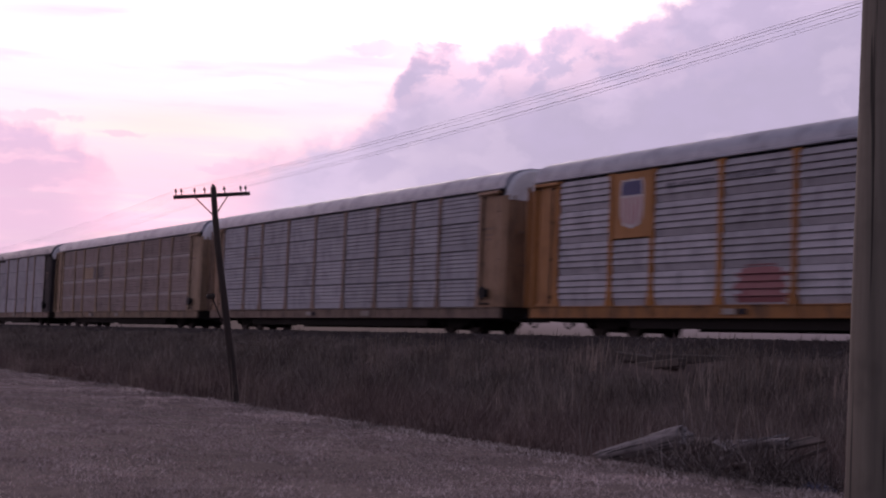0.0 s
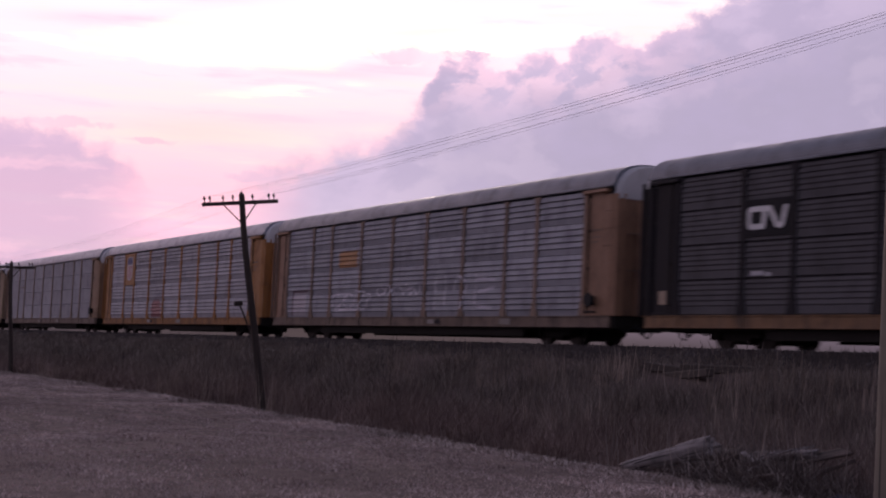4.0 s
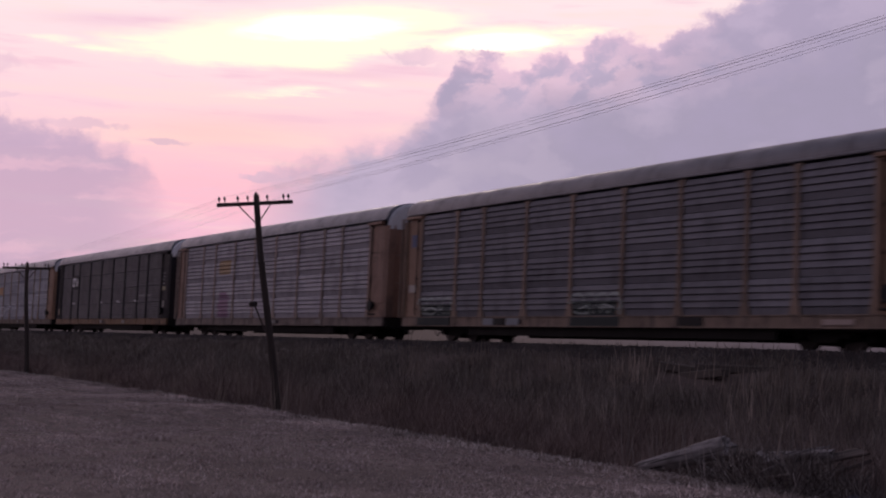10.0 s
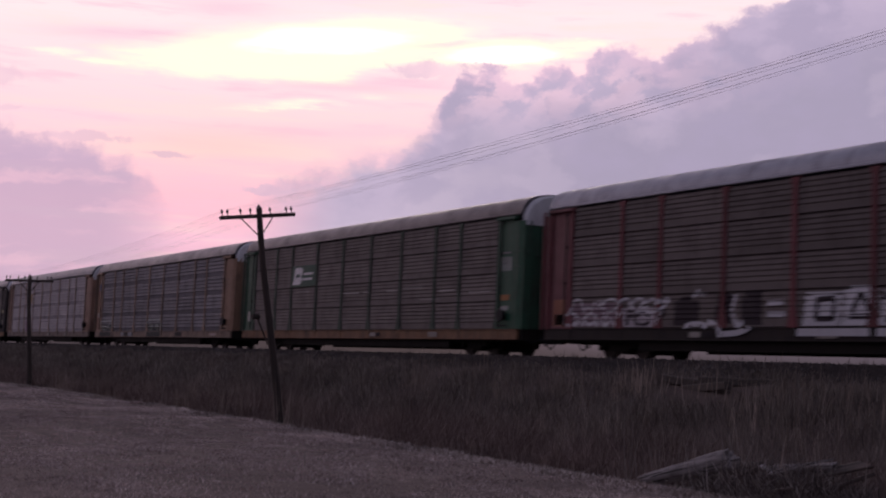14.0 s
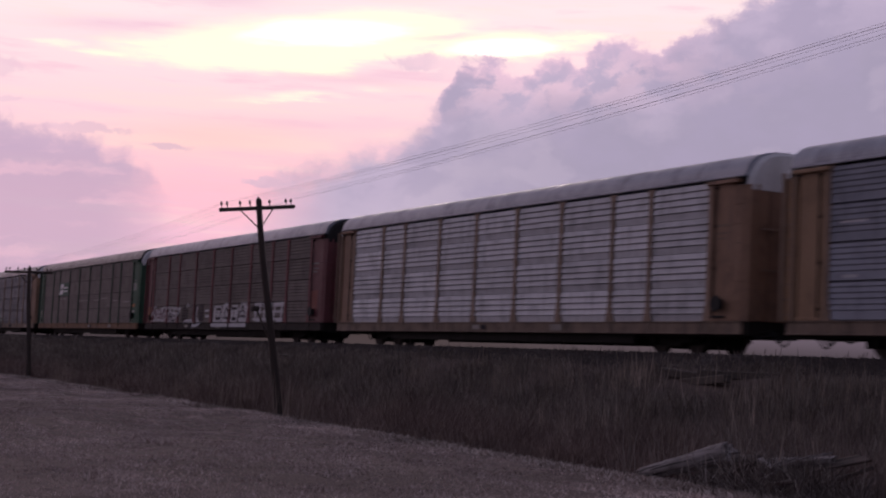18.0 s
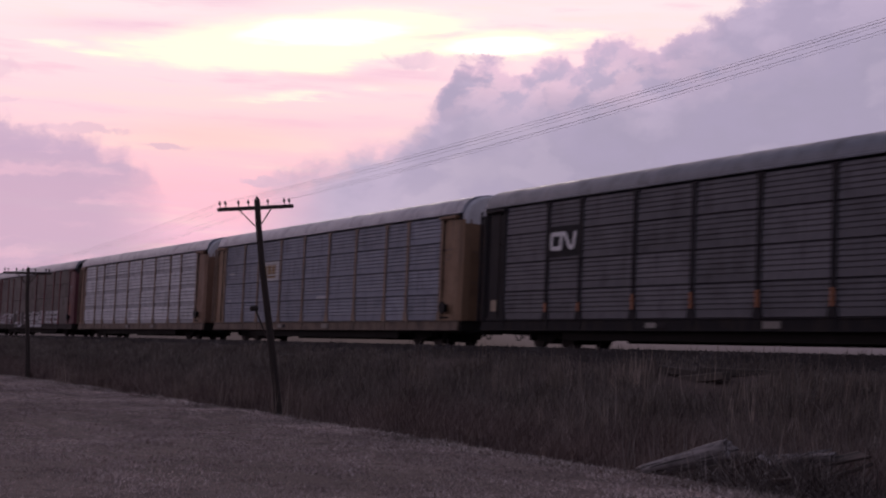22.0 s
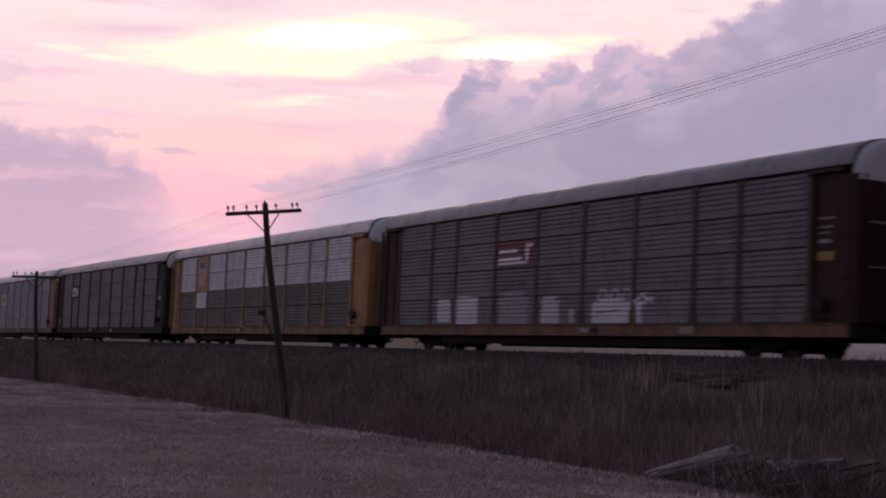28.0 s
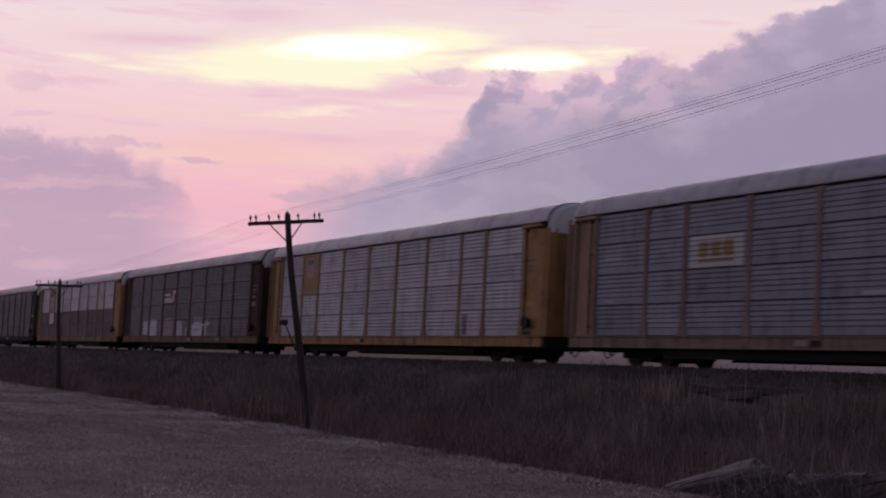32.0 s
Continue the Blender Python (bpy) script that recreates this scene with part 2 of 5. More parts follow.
def painted(name, col, dirt=(0.05, 0.04, 0.035), worn=0.35, rough=0.6, metal=0.0, streak=1.0, vary=0.18, gloss=0.45):
    """Weathered sheet metal: a base tone, streaks that run down, grime and fine grain."""

    def build(k, bsdf):
        co = k.add("ShaderNodeTexCoord").outputs["Object"]
        info = k.add("ShaderNodeObjectInfo").outputs["Random"]
        x, y, z = k.split(co)
        x2 = k.math("MULTIPLY_ADD", info, 40.0, x)
        runs = k.noise(k.vec(k.math("MULTIPLY", x2, 5.0), y, k.math("MULTIPLY", z, 0.35)), 1.0, 5.0, 0.6)
        blot = k.noise(k.vec(x2, y, z), 1.3, 5.0, 0.6)
        fine = k.noise(k.vec(x2, y, z), 26.0, 3.0, 0.6)
        tone = k.linear(info, 0.0, 1.0, 1.0 - vary, 1.0 + vary)
        c = k.mix(1.0, col, k.vec(tone, tone, tone), "MULTIPLY")
        c = k.mix(k.math("MULTIPLY", k.smooth(runs, 0.48, 0.74), worn * streak), c, dirt)
        c = k.mix(k.math("MULTIPLY", k.smooth(blot, 0.45, 0.75), worn), c, dirt)
        f = k.linear(fine, 0.25, 0.75, 0.86, 1.12)
        c = k.mix(1.0, c, k.vec(f, f, f), "MULTIPLY")
        k.put(bsdf.inputs["Base Color"], c)
        k.put(bsdf.inputs["Roughness"], k.linear(blot, 0.3, 0.7, rough - 0.1, rough + 0.15))
        bsdf.inputs["Metallic"].default_value = metal
        # sooty black paint has lost its gloss
        bsdf.inputs["Specular IOR Level"].default_value = 0.12 if max(col) < 0.06 else gloss
        bump(k, bsdf, fine, 0.15, 0.004)

    return material(name, build)


def earth(name, a, b, c, scale, rough=0.95, relief=0.4):
    def build(k, bsdf):
        co = k.add("ShaderNodeTexCoord").outputs["Object"]
        n1 = k.noise(co, 0.22 * scale, 5.0, 0.55)
        n2 = k.noise(co, 2.4 * scale, 6.0, 0.65)
        n3 = k.noise(co, 17.0 * scale, 4.0, 0.65)
        col = k.mix(k.smooth(n1, 0.35, 0.65), a, b)
        col = k.mix(k.math("MULTIPLY", k.smooth(n2, 0.48, 0.7), 0.7), col, c)
        f = k.linear(n3, 0.25, 0.75, 0.55, 1.4)
        col = k.mix(1.0, col, k.vec(f, f, f), "MULTIPLY")
        k.put(bsdf.inputs["Base Color"], col)
        bsdf.inputs["Roughness"].default_value = rough
        bsdf.inputs["Specular IOR Level"].default_value = 0.15
        bump(k, bsdf, k.math("ADD", n3, k.math("MULTIPLY", n2, 2.0)), relief, 0.05)

    return material(name, build)


def blades(name, a, b, c):
    """Dry stems, each with its own tone."""

    def build(k, bsdf):
        r = k.add("ShaderNodeNewGeometry").outputs["Random Per Island"]
        col = k.ramp(r, [(0.0, a), (0.55, b), (1.0, c)])
        co = k.add("ShaderNodeTexCoord").outputs["Object"]
        n = k.linear(k.noise(co, 0.3, 4.0), 0.3, 0.7, 0.55, 1.5)
        col = k.mix(1.0, col, k.vec(n, n, n), "MULTIPLY")
        k.put(bsdf.inputs["Base Color"], col)
        bsdf.inputs["Roughness"].default_value = 0.8
        bsdf.inputs["Specular IOR Level"].default_value = 0.2

    return material(name, build)


def weathered_wood(name, a, b, crack=(0.03, 0.025, 0.02), along=2):
    def build(k, bsdf):
        co = k.add("ShaderNodeTexCoord").outputs["Object"]
        x, y, z = k.split(co)
        s = [14.0, 14.0, 14.0]
        s[along] = 0.7
        g = k.noise(k.vec(*(k.math("MULTIPLY", q, m) for q, m in zip((x, y, z), s))), 1.0, 6.0, 0.6)
        s[along] = 0.35
        cr = k.noise(k.vec(*(k.math("MULTIPLY", q, m * 1.9) for q, m in zip((x, y, z), s))), 1.0, 3.0, 0.5)
        blot = k.noise(co, 2.2, 4.0, 0.6)
        col = k.mix(k.smooth(g, 0.3, 0.7), a, b)
        col = k.mix(k.math("MULTIPLY", k.smooth(blot, 0.5, 0.75), 0.5), col, crack)
        col = k.mix(k.smooth(cr, 0.57, 0.62), col, crack)
        k.put(bsdf.inputs["Base Color"], col)
        bsdf.inputs["Roughness"].default_value = 0.85
        bump(k, bsdf, g, 0.5, 0.01)

    return material(name, build)


M_GRASS = earth("mown_dry_grass", (0.138, 0.106, 0.098), (0.195, 0.152, 0.140), (0.07, 0.053, 0.049), 1.0, relief=0.8)
M_LITTER = earth("dead_reed_litter", (0.076, 0.056, 0.050), (0.105, 0.079, 0.070), (0.05, 0.038, 0.034), 1.5)
M_BALLAST = earth("dirty_ballast", (0.045, 0.036, 0.034), (0.062, 0.049, 0.045), (0.03, 0.025, 0.025), 3.0, relief=0.8)
M_TURF = blades("short_dry_blades", (0.20, 0.159, 0.148), (0.48, 0.382, 0.356), (0.80, 0.67, 0.62))


def reed_stems(k, bsdf):
    """Red-brown in the ditch, greyer up the bank, in soft drifts."""
    r = k.add("ShaderNodeNewGeometry").outputs["Random Per Island"]
    co = k.add("ShaderNodeTexCoord").outputs["Object"]
    y = k.split(co)[1]
    drift = k.noise(co, 0.35, 4.0, 0.55)
    up = k.smooth(k.math("MULTIPLY_ADD", drift, 7.0, y), 19.5, 25.0)
    red = k.ramp(r, [(0.0, (0.112, 0.080, 0.073)), (0.6, (0.172, 0.124, 0.111)), (1.0, (0.28, 0.211, 0.183))])
    grey = k.ramp(r, [(0.0, (0.108, 0.088, 0.079)), (0.6, (0.166, 0.137, 0.119)), (1.0, (0.30, 0.25, 0.21))])
    col = k.mix(up, red, grey)
    n = k.linear(k.noise(co, 0.8, 4.0), 0.3, 0.7, 0.65, 1.4)
    k.put(bsdf.inputs["Base Color"], k.mix(1.0, col, k.vec(n, n, n), "MULTIPLY"))
    bsdf.inputs["Roughness"].default_value = 0.8
    bsdf.inputs["Specular IOR Level"].default_value = 0.2


M_REED = material("dry_reeds", reed_stems)
M_POLE = weathered_wood("dark_creosote_wood", (0.035, 0.025, 0.022), (0.06, 0.042, 0.035))
M_NEARPOLE = weathered_wood("grey_pole_wood", (0.115, 0.102, 0.083), (0.20, 0.177, 0.142), (0.04, 0.034, 0.028))
M_LOG = weathered_wood("bleached_log_wood", (0.12, 0.104, 0.103), (0.35, 0.314, 0.31), (0.03, 0.025, 0.023), along=0)
M_TWIG = blades("dead_twigs", (0.055, 0.046, 0.043), (0.115, 0.095, 0.088), (0.25, 0.21, 0.19))
M_UNDER = painted("underframe_grime", (0.022, 0.019, 0.018), worn=0.2, rough=0.85)
M_WHEEL = painted("wheel_steel", (0.05, 0.042, 0.038), worn=0.4, rough=0.6, metal=0.3)
M_RAIL = painted("rail_steel", (0.10, 0.075, 0.06), worn=0.3, rough=0.5, metal=0.5)
M_TIE = weathered_wood("tie_wood", (0.05, 0.04, 0.035), (0.09, 0.07, 0.06), along=1)
M_WIRE = painted("line_wire", (0.72, 0.68, 0.72), worn=0.1, rough=0.6)
M_GLASS = painted("insulator_glass", (0.06, 0.06, 0.06), worn=0.1, rough=0.25)
M_CAP = painted("galvanised_cap", (0.62, 0.61, 0.63), worn=0.2, rough=0.55)
M_WHITE = painted("white_paint", (0.34, 0.33, 0.33), worn=0.25, rough=0.6)
# black painted parts, and the shade put behind the louvres and under the eave
M_DARK = painted("black_paint_and_gap_shade", (0.02, 0.02, 0.022), worn=0.1, rough=0.6)
M_TARP = painted("blue_plastic", (0.05, 0.06, 0.14), worn=0.2, rough=0.4)

# ---------------------------------------------------------------- mesh helpers


def mesh(name, bm):
    me = bpy.data.meshes.new(name)
    bm.to_mesh(me)
    bm.free()
    return me


def part(name, data, mat, parent=None, label="", at=None):
    """One mesh object under a thing or part; data is a bmesh or a mesh that alike pieces share."""
    me = mesh(name, data) if isinstance(data, bmesh.types.BMesh) else data
    if not me.materials:
        me.materials.append(mat)
    ob = new(name, me)
    if me.materials[0] is not mat:
        ob.material_slots[0].link = "OBJECT"
        ob.material_slots[0].material = mat
    ob.parent = parent
    if at is not None:
        ob.matrix_basis = at if isinstance(at, Matrix) else Matrix.Translation(at)
    if label:
        ob["label"] = label
    return ob


def box(bm, x0, x1, y0, y1, z0, z1, bev=0.0):
    m = Matrix.Translation(((x0 + x1) / 2, (y0 + y1) / 2, (z0 + z1) / 2)) @ Matrix.Diagonal((x1 - x0, y1 - y0, z1 - z0, 1))
    r = bmesh.ops.create_cube(bm, size=1.0, matrix=m)
    if bev:
        es = list({e for v in r["verts"] for e in v.link_edges})
        bmesh.ops.bevel(bm, geom=es, offset=bev, segments=1, affect="EDGES")
    return bm


def boxes(*rows, bev=0.0):
    bm = bmesh.new()
    for r in rows:
        box(bm, *r, bev=bev)
    return bm


def tube(bm, a, b, r0, r1=None, n=8, caps=True):
    a, b = Vector(a), Vector(b)
    m = Matrix.Translation((a + b) / 2) @ (b - a).to_track_quat("Z", "Y").to_matrix().to_4x4()
    bmesh.ops.create_cone(bm, cap_ends=caps, segments=n, radius1=r0, radius2=r0 if r1 is None else r1, depth=(b - a).length, matrix=m)
    return bm


def bent_tube(pts, r, n=6):
    """One tube along a run of points."""
    bm = bmesh.new()
    pts = [Vector(p) for p in pts]
    rings = []
    for i, p in enumerate(pts):
        q = (pts[min(i + 1, len(pts) - 1)] - pts[max(i - 1, 0)]).to_track_quat("Z", "Y")
        rings.append([bm.verts.new(p + q @ Vector((r * math.cos(a), r * math.sin(a), 0))) for a in (j * math.tau / n for j in range(n))])
    for a, b in zip(rings, rings[1:]):
        for j in range(n):
            bm.faces.new((a[j], a[(j + 1) % n], b[(j + 1) % n], b[j])).smooth = True
    bm.faces.new(rings[0][::-1])
    bm.faces.new(rings[-1])
    return bm


def sweep(bm, outline, x0, x1, caps=False, closed=False):
    """A run of (y, z) points drawn out along x."""
    a = [bm.verts.new((x0, y, z)) for y, z in outline]
    b = [bm.verts.new((x1, y, z)) for y, z in outline]
    n = len(outline)
    for i in range(n if closed else n - 1):
        j = (i + 1) % n
        bm.faces.new((a[i], a[j], b[j], b[i]))
    if caps:
        bm.faces.new(a[::-1])
        bm.faces.new(b)
    return bm


# ---------------------------------------------------------------- ground
RAIL_Z = 2.21
TRACK_Y = 27.53
SLOPE = [(-400, 0.0), (13.6, 0.0), (14.2, -0.14), (15.2, -0.32), (17.5, -0.42), (19.5, 0.1), (22.5, 1.35), (24.0, 1.75), (25.2, RAIL_Z - 0.10), (25.5, RAIL_Z - 0.015), (26.2, RAIL_Z - 0.015), (26.5, RAIL_Z - 0.12), (29.0, RAIL_Z - 0.18), (29.5, RAIL_Z - 0.24), (31.5, 1.2), (34.0, 0.1), (37.0, -0.3), (3000, -0.3)]


SLOPE_Y, SLOPE_Z = [s[0] for s in SLOPE], [s[1] for s in SLOPE]


def rim(x):
    """Where the mown field ends."""
    return min(14.25, max(12.95, 12.9 - 0.048 * (x + 17)))


def lay(x, y):
    """Height of the ground."""
    edge = rim(x)
    z = float(np.interp(y + (13.6 - edge) * min(1.0, max(0.0, (20 - y) / 5)), SLOPE_Y, SLOPE_Z))
    near = max(0.0, 1 - abs(x + 40) / 120)
    if y < edge + 0.4:
        f = min(1.0, max(0.0, (edge + 0.4 - y) / 1.5)) * near
        z += f * 0.05 * noise.noise((x * 0.12, y * 0.3, 3.0)) + f * 0.05 * noise.noise((x * 0.5, y * 0.8, 9.0)) + f * 0.025 * noise.noise((x * 1.6, y * 2.0, 5.0))
        # a low swell across the field with a shallow hollow before it
        s = x + 28.6 + 0.42 * y
        if abs(s) < 12:
            z += f * (0.15 * math.exp(-(s / 1.0) ** 2) - 0.18 * math.exp(-((s - 4.6) / 2.0) ** 2 - ((y - 7.4) / 2.2) ** 2) - 0.05 * math.exp(-((s + 3.5) / 2.2) ** 2))
    if edge < y < 25.4:
        z += 0.07 * noise.noise((x * 0.35, y * 0.5, 1.0)) * min(1.0, 25.4 - y)
    return z


def ground():
    xs = sorted(set([-3000, -1500, -700, -400, -250, -180, 60, 150, 400, 1000, 3000] + [round(-140 + 0.6 * i, 2) for i in range(284)]))
    ys = sorted(set([-1500, -600, -200, -80, -40, -20, -10, -5, 50, 70, 120, 300, 900, 3000] + [round(-2 + 0.4 * i, 2) for i in range(100)]))
    verts = [(x, y, lay(x, y)) for y in ys for x in xs]
    n = len(xs)
    faces = [(j * n + i, j * n + i + 1, (j + 1) * n + i + 1, (j + 1) * n + i) for j in range(len(ys) - 1) for i in range(n - 1)]
    me = bpy.data.meshes.new("ground")
    me.from_pydata(verts, [], faces)
    me.materials.append(M_GRASS)
    me.materials.append(M_BALLAST)
    me.materials.append(M_LITTER)
    for f in me.polygons:
        f.use_smooth = True
        if 23.9 < f.center.y < 31.0:
            f.material_index = 1
        elif rim(f.center.x) + 0.1 < f.center.y < 37.0:
            f.material_index = 2
    tagged(new("ground", me), "mown dry grass field rising to a ballast railway bank", "ground", kind="structure")


ground()


def track():
    top = new("railway_track")
    top.location = (0, TRACK_Y, RAIL_Z)
    tagged(top, "worn steel rails on dark wooden ties over ballast", "railway track", kind="structure")
    rail = [(-0.07, -0.17), (0.07, -0.17), (0.07, -0.155), (0.012, -0.13), (0.012, -0.045), (0.036, -0.03), (0.036, -0.006),
            (0.028, 0.0), (-0.028, 0.0), (-0.036, -0.006), (-0.036, -0.03), (-0.012, -0.045), (-0.012, -0.13), (-0.07, -0.155)]
    for side in (-1, 1):
        bm = bmesh.new()
        sweep(bm, [(y + side * 0.7535, z) for y, z in rail], -700, 600, caps=True, closed=True)
        part("rail", bm, M_RAIL, top)
    tie = mesh("tie", boxes((-0.115, 0.115, -1.3, 1.3, -0.35, -0.175), bev=0.015))
    for i in range(230):
        part("tie", tie, M_TIE, top, at=pose(-122 + i * 0.55 + 0.03 * math.sin(i * 7.3), 0.03 * math.sin(i * 3.1), 0, 0, 0, math.sin(i * 5.7)))


track()

# ---------------------------------------------------------------- the autorack cars
PITCH = 28.6
POSTS = [-11.96, -9.15, -7.18, -4.25, -1.42, 1.42, 4.25, 7.18, 9.15, 11.96]
ROWS = [0.93, 1.93, 2.93, 3.93, 4.93]
SIDE, END_X = -1.52, 13.65


def louvre_profile(kind):
    """(y, z) from the bottom to the top of one panel a metre high, z from 0 to 0.985; outwards is -y."""
    out = []
    if kind == "grouped":
        # a plain band that leans out, then four slats that lean back
        out += [(0.040, 0.0), (0.006, 0.185)]
        z = 0.188
        for _ in range(4):
            out += [(0.075, z + 0.002), (0.075, z + 0.026), (-0.024, z + 0.038), (0.018, z + 0.194)]
            z += 0.197
        out += [(0.05, 0.985)]
    else:
        out += [(0.11, 0.0), (0.11, 0.026), (-0.012, 0.030), (0.004, 0.225)]
        z = 0.235
        for _ in range(5):
            out += [(0.014, z), (0.014, z + 0.020), (-0.014, z + 0.048), (0.008, z + 0.135)]
            z += 0.149
        out += [(0.0, 0.985)]
    return out


def side_y(kind, z):
    """Depth of the side at a height over the rail."""
    if z < ROWS[0] or z >= ROWS[-1]:
        return 0.0
    prof = louvre_profile(kind)
    return float(np.interp((z - ROWS[0]) % 1.0, [b for a, b in prof], [a for a, b in prof]))


PANEL = {}


def panel_mesh(kind, width):
    key = (kind, round(width, 2))
    if key not in PANEL:
        bm = bmesh.new()
        prof = louvre_profile(kind)
        ring = prof + [(0.14, 0.985), (0.14, 0.0)]
        sweep(bm, ring, 0, width, caps=False, closed=True)
        PANEL[key] = mesh("side_panel", bm)
    return PANEL[key]


def arch(w, z0, z1, n=14, power=2.5):
    """Outline of the roof from eave to eave."""
    pts = []
    for i in range(n + 1):
        a = math.pi * (1 - i / n)
        c, s = math.cos(a), math.sin(a)
        pts.append((w * math.copysign(abs(c) ** (2 / power), c), z0 + (z1 - z0) * abs(s) ** (2 / power)))
    return pts


def make_shared():
    s = {}
    # roof: sheets with raised seams
    bm = bmesh.new()
    low, high = arch(1.50, 4.98, 5.777, 28), arch(1.501, 4.98, 5.7785, 28)
    xs = []
    n = 20
    for i in range(n + 1):
        x = -13.38 + 26.76 * i / n
        xs += [(x - 0.03, low), (x - 0.02, high), (x + 0.02, high), (x + 0.03, low)]
    rings = [[bm.verts.new((x, y, z)) for y, z in o] for x, o in xs]
    for a, b in zip(rings, rings[1:]):
        for i in range(len(a) - 1):
            bm.faces.new((a[i], a[i + 1], b[i + 1], b[i]))
    bm.faces.new(rings[0])
    bm.faces.new(rings[-1][::-1])
    s["roof"] = mesh("roof", bm)
    # eave rail
    bm = boxes((-13.4, 13.4, -1.565, -1.44, 4.985, 5.06), (-13.4, 13.4, 1.44, 1.565, 4.985, 5.06), bev=0.012)
    s["eave"] = mesh("eave_rail", bm)
    # end caps of the roof: sloped galvanised fairings
    bm = bmesh.new()
    o1, o2, o3 = arch(1.475, 4.60, 5.755), arch(1.465, 4.60, 5.74), arch(1.40, 4.60, 5.67)
    rr = [[bm.verts.new((x, y, z)) for y, z in o] for x, o in ((13.36, o1), (13.58, o2), (13.64, o3))]
    for a, b in zip(rr, rr[1:]):
        for i in range(len(a) - 1):
            bm.faces.new((a[i], a[i + 1], b[i + 1], b[i]))
    bm.faces.new(rr[-1][::-1])
    bm.faces.new(rr[0])
    s["cap"] = mesh("roof_end_cap", bm)
    # dark gasket arch between roof and cap
    bm = bmesh.new()
    oi, oo = arch(1.48, 4.7, 5.75), arch(1.525, 4.7, 5.795)
    for x in (13.36,):
        a = [bm.verts.new((x, y, z)) for y, z in oo]
        b = [bm.verts.new((x + 0.035, y, z)) for y, z in oo]
        c = [bm.verts.new((x, y, z)) for y, z in oi]
        e = [bm.verts.new((x + 0.035, y, z)) for y, z in oi]
        for i in range(len(a) - 1):
            bm.faces.new((a[i], a[i + 1], b[i + 1], b[i]))
            bm.faces.new((a[i + 1], a[i], c[i], c[i + 1]))
            bm.faces.new((b[i], b[i + 1], e[i + 1], e[i]))
    s["arch"] = mesh("arch_seal", bm)
    # post: flat bar, flared at the foot, T-plate at the head
    bm = bmesh.new()
    for z0, z1, w0, w1 in ((0.93, 1.5, 0.2, 0.085), (1.5, 4.7, 0.085, 0.085), (4.7, 4.94, 0.085, 0.17)):
        vs = [bm.verts.new((sx * w, y, z)) for z, w in ((z0, w0), (z1, w1)) for y in (-0.045, 0.03) for sx in (-1, 1)]
        a, b, c, dd, e, f, g, h = vs
        for q in ((a, b, f, e), (dd, c, g, h), (c, a, e, g), (b, dd, h, f)):
            bm.faces.new(q)
        if z1 > 4.9:
            bm.faces.new((e, f, h, g))
    s["post"] = mesh("post", bm)
    # side sill: channel with flanges and small brackets
    bm = boxes((-13.4, 13.4, -1.53, -1.44, 0.57, 0.925), (-13.4, 13.4, -1.57, -1.44, 0.56, 0.60), (-13.4, 13.4, -1.56, -1.44, 0.89, 0.928), bev=0.008)
    for x in POSTS:
        box(bm, x - 0.11, x + 0.11, -1.55, -1.5, 0.60, 0.89)
    s["sill"] = mesh("side_sill", bm)
    # underframe
    bm = boxes((-13.6, 13.6, -0.38, 0.38, 0.48, 0.92), (-13.4, 13.4, -1.44, 1.44, 0.86, 0.925), (-8.3, 8.3, -1.38, -1.30, 0.26, 0.86), (-8.3, 8.3, 1.30, 1.38, 0.26, 0.86), (-13.4, 13.4, -1.40, -1.32, 0.5, 0.86))
    for i in range(-6, 7):
        box(bm, i * 2.0 - 0.07, i * 2.0 + 0.07, -1.44, 1.44, 0.6, 0.87)
    for x in (-13.55, 13.45):
        box(bm, x, x + 0.12, -1.45, 1.45, 0.55, 1.0)
    for x0, x1, y0, y1, z0, z1 in ((-3.1, -1.9, -1.2, -0.7, 0.38, 0.75), (1.2, 2.1, -1.1, -0.6, 0.36, 0.7), (3.4, 3.9, -1.25, -0.8, 0.42, 0.8)):
        box(bm, x0, x1, y0, y1, z0, z1, bev=0.05)
    tube(bm, (-6.3, -0.9, 0.47), (6.3, -0.9, 0.47), 0.03, n=6)
    s["under"] = mesh("underframe", bm)
    # far side: ribbed wall in one sheet with its posts
    for kind in ("grouped", "even"):
        bm = bmesh.new()
        prof = louvre_profile(kind)
        run = [(1.52 - y, r + z) for r in ROWS[:-1] for y, z in prof]
        sweep(bm, run[::-1], -11.96, 11.96)
        for x in POSTS:
            box(bm, x - 0.09, x + 0.09, 1.5, 1.575, 0.93, 4.94)
        s["far_" + kind] = mesh("far_side", bm)
    # added black sheet closes the view through the grooves, painted as inner shade
    s["louvre_shade"] = mesh("inner_lining", boxes((-12.9, 12.9, -1.37, -1.35, 0.93, 4.97)))
    # end section of the side: framed sheet with ribs
    bm = boxes((11.99, 13.0, -1.53, -1.46, 0.93, 4.94), (12.0, 12.1, -1.57, -1.5, 0.93, 4.94), (12.02, 13.02, -1.56, -1.5, 0.93, 1.02), (11.9, 13.2, -1.66, -1.46, 4.82, 4.93), bev=0.01)
    s["endsheet"] = mesh("end_sheet", bm)
    # rounded corner leaf in seven stacked sections
    bm = bmesh.new()
    n = 7
